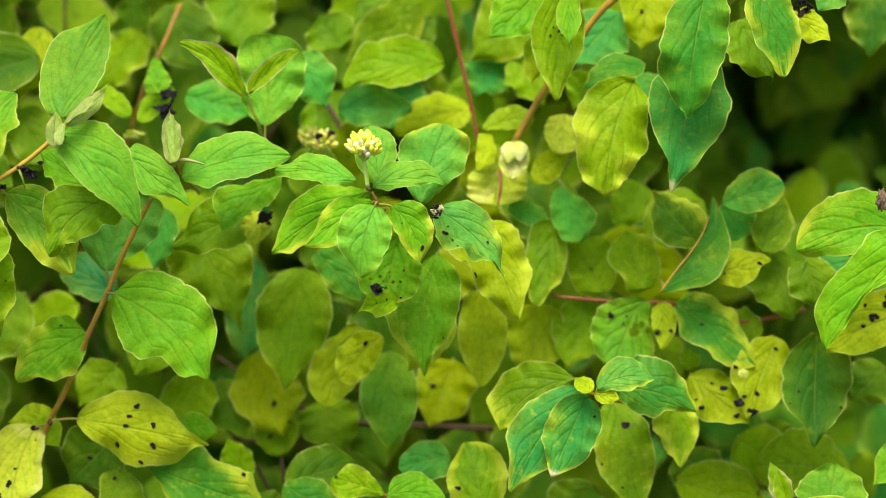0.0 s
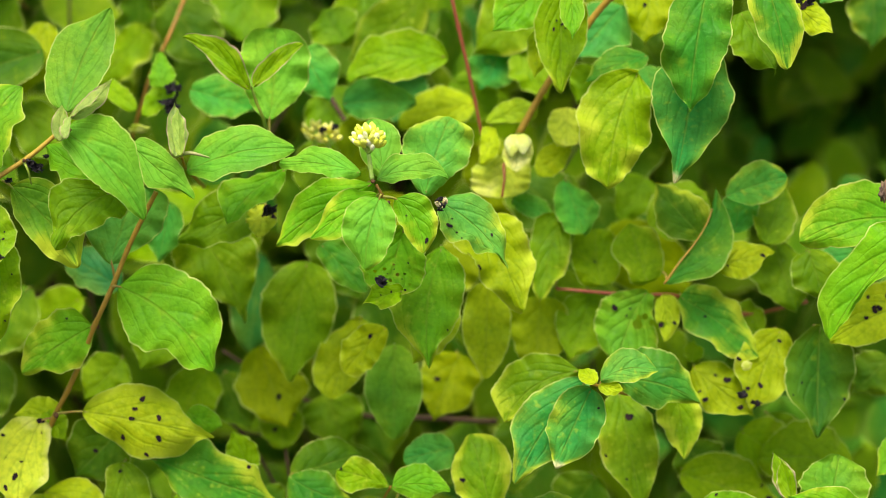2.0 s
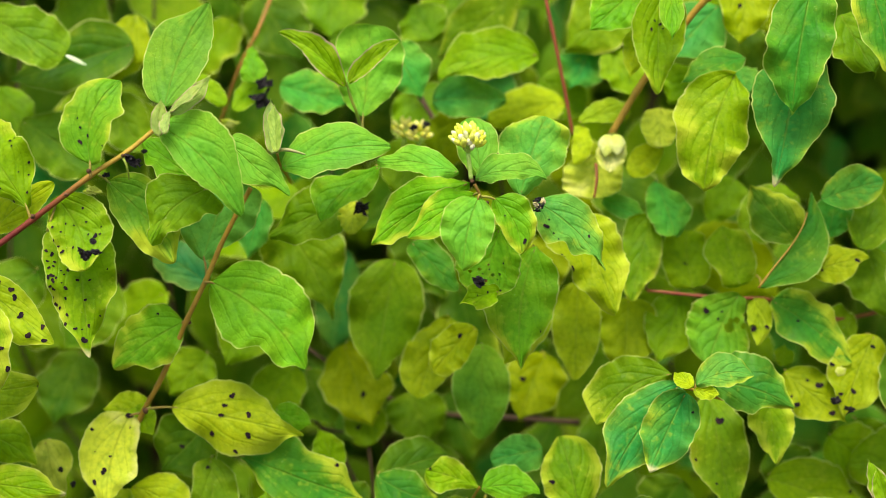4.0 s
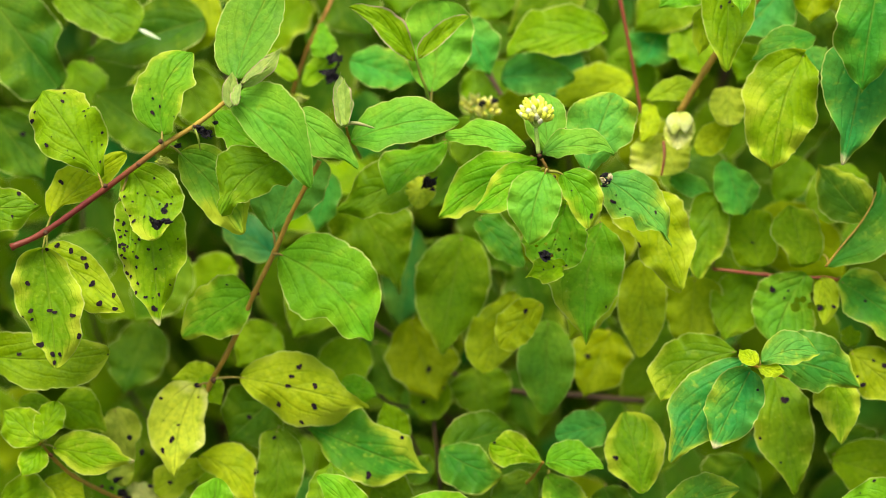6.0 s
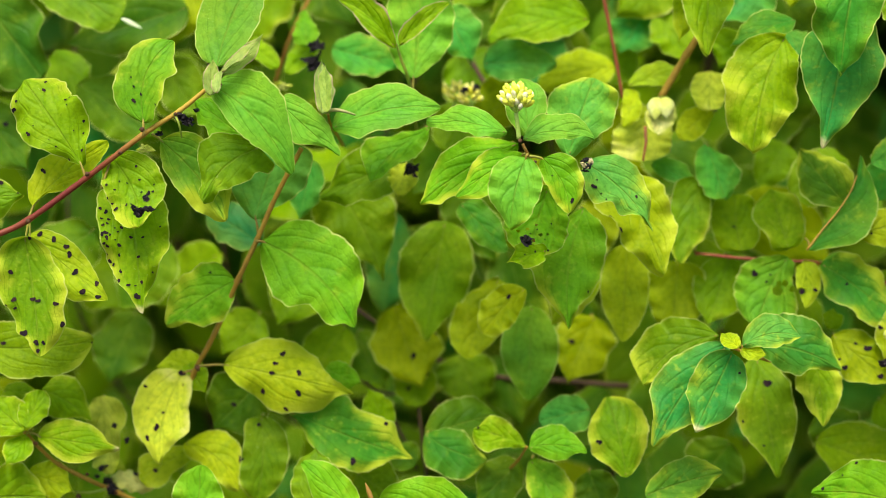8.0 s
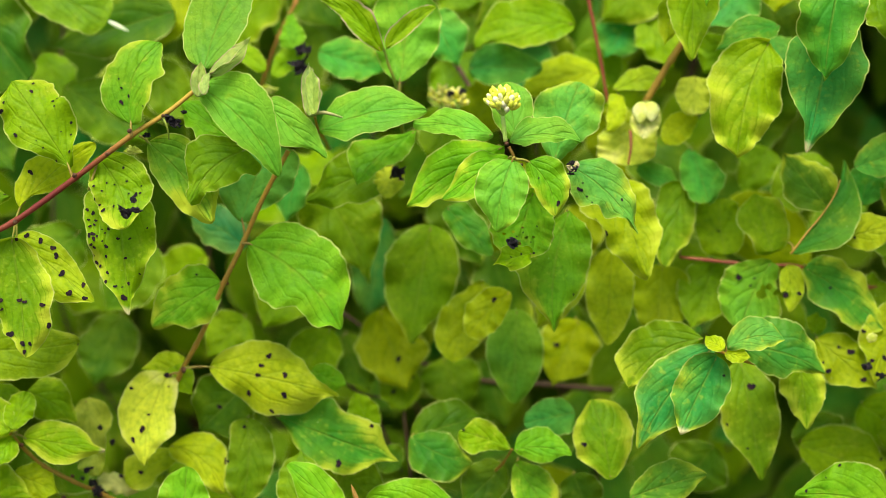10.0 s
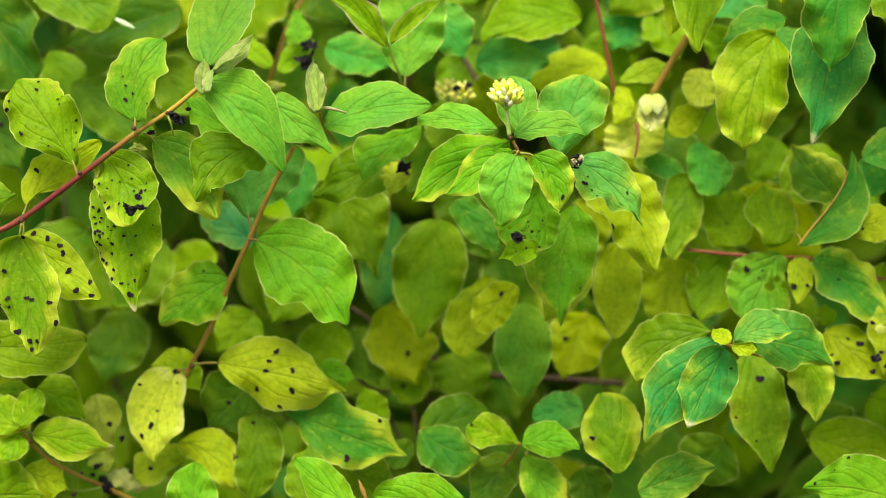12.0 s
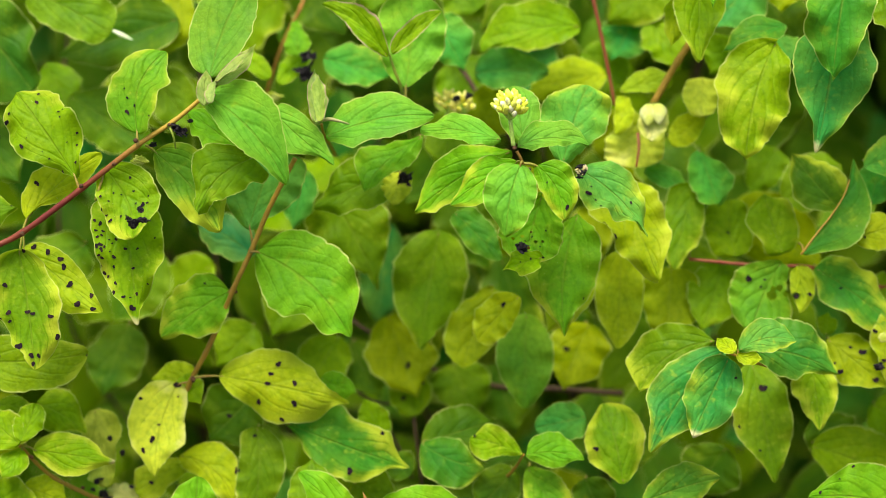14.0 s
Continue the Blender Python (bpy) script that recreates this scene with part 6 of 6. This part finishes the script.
leaf(branch, (0.1060, 0.8751, 1.0450), (0.1039, 0.8597, 1.0279), 0.0184, GOLD, bow=0.018, outline=((-3.7, -6.7, -7.6, -8.3, -8.6, -8.6, -8.1, -7.2, -6.2, -4.6, -2.3), (3.0, 6.0, 8.1, 8.9, 9.6, 9.8, 9.4, 8.4, 7.0, 5.3, 2.7)))
leaf(branch, (0.1479, 0.9096, 1.1047), (0.1663, 0.8956, 1.0786), 0.0229, YELLOWISH)
leaf(branch, (0.2304, 0.8357, 1.1095), (0.2181, 0.8271, 1.0983), 0.0158, SEA)
leaf(branch, (0.1269, 0.8989, 1.0614), (0.1121, 0.8931, 1.0450), 0.0258, LIME)
leaf(branch, (0.1447, 0.8822, 1.0644), (0.1486, 0.8694, 1.0531), 0.0168, SEA)
blackened(branch, (0.2078, 0.8151, 1.1015), 0.0038, 51, "blackened decayed leaf base")

branch = twig("slender red dogwood stem with pale and yellowing leaves", [(0.0476, 0.8915, 1.1050), (0.0526, 0.8899, 1.0829), (0.0570, 0.8889, 1.0635), (0.0606, 0.8884, 1.0466), (0.0639, 0.8879, 1.0297)], 0.0019, 0.0017, BARK_RED)
part("stem", tube([(-0.0218, 0.9359, 1.0581), (-0.0111, 0.9275, 1.0413), (0.0009, 0.9187, 1.0233), (0.0145, 0.9203, 1.0054)], 0.0015, 0.0012), OLD_BARK, branch)
part("stem", tube([(0.0731, 0.8604, 1.0194), (0.0731, 0.8548, 1.0125), (0.0718, 0.8529, 1.0039)], 0.0009, 0.0006), BARK_RED, branch)
part("bract", pod((0.0814, 0.8507, 1.0349), (0.0816, 0.8447, 1.0262), 0.0100, 0.5), BLEACHED, branch, "bleached white bract at the end of a twig")
part("bract", pod((0.0773, 0.8505, 1.0347), (0.0760, 0.8444, 1.0254), 0.0100, 0.5), BLEACHED, branch, "bleached white bract at the end of a twig")
leaf(branch, (0.0794, 0.8552, 1.0349), (0.0775, 0.8441, 1.0179), 0.0148, PALE, fold=0.26, edge=0.9, bow=-0.026, outline=((-3.3, -5.7, -6.8, -7.6, -8.1, -8.2, -7.7, -6.8, -5.8, -4.2, -2.1), (1.4, 2.9, 4.1, 5.2, 6.1, 6.6, 6.5, 5.9, 5.1, 3.7, 1.9)))
leaf(branch, (0.0679, 0.8713, 1.0366), (0.0618, 0.8586, 1.0194), 0.0110, YELLOW, edge=0.5, bow=-0.054, outline=((-1.2, -2.4, -3.5, -4.5, -5.7, -6.6, -6.8, -5.9, -4.6, -3.2, -1.6), (1.6, 3.3, 4.2, 4.1, 3.6, 3.1, 2.7, 2.2, 1.6, 1.1, 0.5)))
leaf(branch, (0.0744, 0.8721, 1.0214), (0.0713, 0.8614, 1.0020), 0.0297, GOLD, edge=0.3, bow=0.021, outline=((-8.9, -11.7, -13.4, -14.2, -14.2, -14.1, -14.0, -13.0, -9.6, -6.4, -3.2), (4.1, 8.0, 10.7, 13.1, 14.9, 15.5, 15.3, 14.8, 14.1, 12.3, 9.1)))
leaf(branch, (0.1071, 0.8721, 1.0264), (0.0902, 0.8662, 1.0131), 0.0148, YELLOW, bow=0.033, outline=((-1.1, -2.2, -3.2, -4.3, -5.5, -6.4, -6.4, -5.6, -4.5, -3.3, -1.7), (1.8, 3.8, 5.6, 6.9, 7.8, 8.4, 8.1, 6.7, 5.2, 3.5, 1.8)))
leaf(branch, (0.0473, 0.9023, 1.0678), (-0.0032, 0.8914, 1.0558), 0.0275, OLIVE, edge=0.3, bow=0.086, outline=((-2.0, -4.1, -5.7, -6.6, -7.2, -7.0, -4.4, -1.0, 1.5, 1.2, 0.6), (5.6, 10.8, 14.7, 17.9, 19.4, 20.0, 20.3, 17.7, 12.8, 8.6, 4.3)))
leaf(branch, (-0.0062, 0.8978, 1.0451), (0.0312, 0.8987, 1.0461), 0.0229, SEA, bow=-0.042, outline=((-3.7, -7.3, -10.7, -13.9, -14.1, -13.0, -11.4, -8.8, -6.3, -4.1, -2.1), (2.8, 5.4, 7.1, 8.3, 8.8, 8.5, 7.8, 6.8, 4.8, 3.0, 1.5)))
leaf(branch, (0.0618, 0.9179, 1.0417), (0.0225, 0.9168, 1.0299), 0.0239, YELLOW, bow=0.073, outline=((-2.4, -5.1, -7.3, -8.1, -7.8, -7.3, -6.5, -5.0, -3.5, -2.3, -1.1), (3.8, 7.5, 10.5, 13.5, 15.6, 15.8, 14.2, 12.2, 9.6, 6.5, 3.2)))
leaf(branch, (0.0509, 0.9320, 1.0534), (0.0747, 0.9274, 1.0334), 0.0296, MID)
leaf(branch, (0.0767, 0.9311, 1.0714), (0.0645, 0.9156, 1.0494), 0.0263, TEAL)
leaf(branch, (0.0211, 0.9406, 1.0730), (0.0452, 0.9537, 1.0871), 0.0269, DEEP)
leaf(branch, (-0.0056, 0.9305, 1.0735), (-0.0177, 0.9420, 1.0902), 0.0266, MID)
leaf(branch, (0.0845, 0.9192, 1.0695), (0.0985, 0.9066, 1.0449), 0.0232, LIME)
leaf(branch, (-0.0166, 0.9081, 1.0260), (-0.0247, 0.8923, 0.9962), 0.0260, MID)
leaf(branch, (-0.0997, 0.9592, 1.0943), (-0.0748, 0.9483, 1.0594), 0.0363, DEEP)
leaf(branch, (-0.0577, 0.9666, 1.1093), (-0.0597, 0.9482, 1.0715), 0.0393, MID)
leaf(branch, (0.0032, 0.9639, 1.0950), (0.0336, 0.9504, 1.0663), 0.0393, MID)
leaf(branch, (-0.0202, 0.9410, 1.0457), (0.0041, 0.9302, 1.0173), 0.0359, MID)
leaf(branch, (0.0128, 0.9558, 1.0596), (0.0281, 0.9426, 1.0280), 0.0363, TEAL)


# ---- the shaded depth of the shrub ----
def crowd_leaf(verts, uvs, faces, rnd, base, tip, width, face_turn, along=9, across=6):
    """Adds one plain leaf to a joined mesh."""
    at = blade_surface((Vector(tip) - Vector(base)).length, width, rnd.randrange(1, 400), bend=rnd.uniform(-0.1, 0.1), bow=rnd.uniform(-0.05, 0.05), fold=rnd.uniform(0, 0.3), quilt=0.0)
    m = leaf_frame(base, tip, face_turn)
    first = len(verts)
    for i in range(along + 1):
        for k in range(across + 1):
            u, v = i / along, 2 * k / across - 1
            verts.append(m @ at(u, v))
            uvs.append((u, v * 0.5 + 0.5))
    for i in range(along):
        for k in range(across):
            j = first + i * (across + 1) + k
            faces.append((j, j + 1, j + across + 2, j + across + 1))


def crowd(name, label, seed, count, place, along=9, across=6, large=1.0):
    rnd = random.Random(seed)
    verts, uvs, faces = [], [], []
    made = 0
    while made < count:
        spot = place(rnd)
        if spot is None:
            continue
        made += 1
        size = rnd.uniform(0.038, 0.062) * large
        a = rnd.gauss(0, 0.75)
        way = Vector((math.sin(a), rnd.uniform(-0.45, 0.25), -math.cos(a)))
        tip = Vector(spot) + way.normalized() * size
        crowd_leaf(verts, uvs, faces, rnd, spot, tip, size * rnd.uniform(0.5, 0.68), rnd.gauss(0, 28), along, across)
    me = bpy.data.meshes.new(name)
    me.from_pydata(verts, [], faces)
    layer = me.uv_layers.new(name="UVMap")
    layer.data.foreach_set("uv", np.array([uvs[loop.vertex_index] for loop in me.loops], dtype=np.float32).ravel())
    me.polygons.foreach_set("use_smooth", [True] * len(me.polygons))
    me.materials.append(CROWD)
    return tagged(new(name, me), label, "foliage", kind="stuff")


HOLLOWS = ((-0.045, 0.872, 0.03), (-0.079, 0.893, 0.018), (-0.009, 0.880, 0.02), (-0.140, 0.873, 0.016), (0.195, 0.873, 0.025), (0.262, 0.887, 0.03),
           (0.178, 0.893, 0.018), (-0.199, 0.895, 0.02), (-0.222, 1.04, 0.02), (-0.048, 0.965, 0.012),
           (-0.056, 0.834, 0.034), (-0.079, 0.855, 0.026), (0.020, 0.843, 0.022), (0.147, 0.828, 0.03), (-0.236, 1.022, 0.02), (-0.167, 0.836, 0.02), (-0.215, 0.858, 0.022))


def in_gap(x, y, z):
    """The dark hollows in the foliage."""
    if y < 1.18 and any(abs(x - a) < r + 0.01 and -r < z - b < r + 0.035 for a, b, r in HOLLOWS):
        return True
    return x > 0.165 and abs(z - 1.035) < 0.05 + 0.015 * noise.noise(Vector((x * 30, z * 30, 0))) and y < 1.27


def inside(rnd):
    x, z, d = rnd.uniform(-0.42, 0.42), rnd.uniform(-0.28, 0.34), rnd.uniform(1.0, 1.3)
    y = d * 0.978 + z * 0.2
    h = 1.15 + z * 0.978 - d * 0.208
    return None if in_gap(x, y, h) else (x, y, h)


def rounded(x, y, h):
    """Whether a point lies within the rounded body of the shrub."""
    return (x / 1.3) ** 2 + ((y - 1.35) / 0.8) ** 2 + ((h - 0.85) / 0.95) ** 2 < 1 + 0.15 * noise.noise(Vector((x * 4, y * 4, h * 4)))


def outside(rnd):
    x, y, h = rnd.uniform(-1.3, 1.3), rnd.uniform(0.72, 1.5), rnd.uniform(0.08, 1.75)
    mid = 0.87 + 0.08 * noise.noise(Vector((x * 3, h * 3, 1)))
    if not rounded(x, y, h) or in_gap(x, y, h) or y < mid or (abs(x) < 0.5 and 0.55 < h < 1.3 and y < 1.02):
        return None
    return (x, y, h)


def behind(rnd):
    x, y, h = rnd.uniform(-1.0, 1.0), rnd.uniform(1.2, 2.0), rnd.uniform(0.2, 1.6)
    return None if in_gap(x, y, h) or not rounded(x, y, h) else (x, y, h)


def crown(rnd):
    # leaves out of view overhead, added to block light; thickest over the dark hollow
    x = rnd.uniform(-0.95, 0.95) if rnd.random() < 0.6 else rnd.uniform(0.14, 0.95)
    y, h = rnd.uniform(0.94, 1.9), rnd.uniform(1.24, 1.8)
    return (x, y, h) if rounded(x, y, h) else None


# leaves that hang on the shaded branches just behind the front ones
shapes = []
for i in range(10):
    rnd = random.Random(900 + i)
    me = blade_mesh("leaf", blade_surface(0.05, 0.05 * rnd.uniform(0.55, 0.68), 50 + i, bend=rnd.uniform(-0.1, 0.1), bow=rnd.uniform(-0.04, 0.04), fold=rnd.uniform(0.0, 0.25), wave=rnd.uniform(0.02, 0.1)), 24, 12)
    me.materials.append(LEAF)
    shapes.append(me)
rnd = random.Random(77)
for i in range(6):
    x0 = -0.34 + 0.095 * i
    line = [(x0 + 0.03, 1.09, 0.78), (x0, 1.02, 0.88), (x0 + rnd.uniform(-0.04, 0.04), 1.0, 0.98), (x0 + rnd.uniform(-0.05, 0.05), 1.01, 1.1), (x0, 1.03, 1.2)]
    branch = twig("shaded dogwood branch with dull green and yellow leaves", line, 0.0022, 0.0012, OLD_BARK)
    path = smooth_line(line, 8)
    made = 0
    while made < 22:
        c = path[rnd.randrange(len(path))]
        spot = c + Vector((rnd.uniform(-0.06, 0.06), rnd.uniform(-0.10, -0.03), rnd.uniform(-0.04, 0.05)))
        size, a = rnd.uniform(0.04, 0.062), rnd.gauss(0, 0.7)
        made += 1
        if in_gap(*spot) or spot.y < 0.905:
            continue
        tip = spot + Vector((math.sin(a), rnd.uniform(-0.35, 0.15), -math.cos(a))).normalized() * size
        ob = new("leaf", shapes[rnd.randrange(10)])
        ob.parent = branch
        ob.matrix_basis = branch.matrix_basis.inverted() @ leaf_frame(spot, tip, rnd.gauss(0, 22)) @ Matrix.Scale(size / 0.05, 4)
        # darker greens on the right-hand branches stand in for deeper shade there
        r, g, b = rnd.choice((MID, DEEP, DEEP, OLIVE, YELLOWISH) if i > 3 else (MID, DEEP, MID, OLIVE, OLIVE, LIME, YELLOWISH))[:3]
        k = rnd.uniform(0.85, 1.1)
        ob.color = (r * k, g * k, b, rnd.choice((0, 0.2, 0.5)))
        sub("petiole", tube([Vector((0, 0.004, -0.012)), Vector((0, 0.001, -0.004)), Vector((0, 0.004, 0))], 0.0007, 0.0004, 6, 3), STALK, ob)

crowd("inner_foliage", "shaded green and yellowing dogwood leaves deep in the shrub", 5, 700, inside, 10, 8)
crowd("back_foliage", "dark dogwood leaves at the back of the shrub", 6, 6500, behind, 6, 4, 1.5)
crowd("outer_foliage", "dense green dogwood leaves all round the shrub", 7, 3000, outside, 6, 4)

crowd("hollow_foliage", "dark dogwood leaves at the end of a hollow in the shrub", 10, 1500, lambda rnd: (rnd.uniform(0.0, 0.75), rnd.uniform(1.3, 1.7), rnd.uniform(0.75, 1.3)), 6, 4, 1.4)
crowd("crown_foliage", "unseen dogwood leaves added overhead to shade the interior", 9, 2000, crown, 6, 4, 1.5)

# main stems from the ground
shrub = thing("shrub_stems", (0, 1.3, 0), "greyish brown woody dogwood stems rising from the ground", "shrub")
rnd = random.Random(11)
for i in range(9):
    x = rnd.uniform(-0.12, 0.12)
    top = (x * 4 + rnd.uniform(-0.1, 0.1), rnd.uniform(1.2, 1.35), rnd.uniform(1.1, 1.4))
    part("stem", tube([(x, 1.32 + rnd.uniform(-0.08, 0.08), -0.02), (x * 1.6, 1.3 + rnd.uniform(-0.06, 0.06), 0.35), (x * 2.8, 1.28, 0.75), top], 0.008, 0.003, 8, 6), OLD_BARK, shrub)
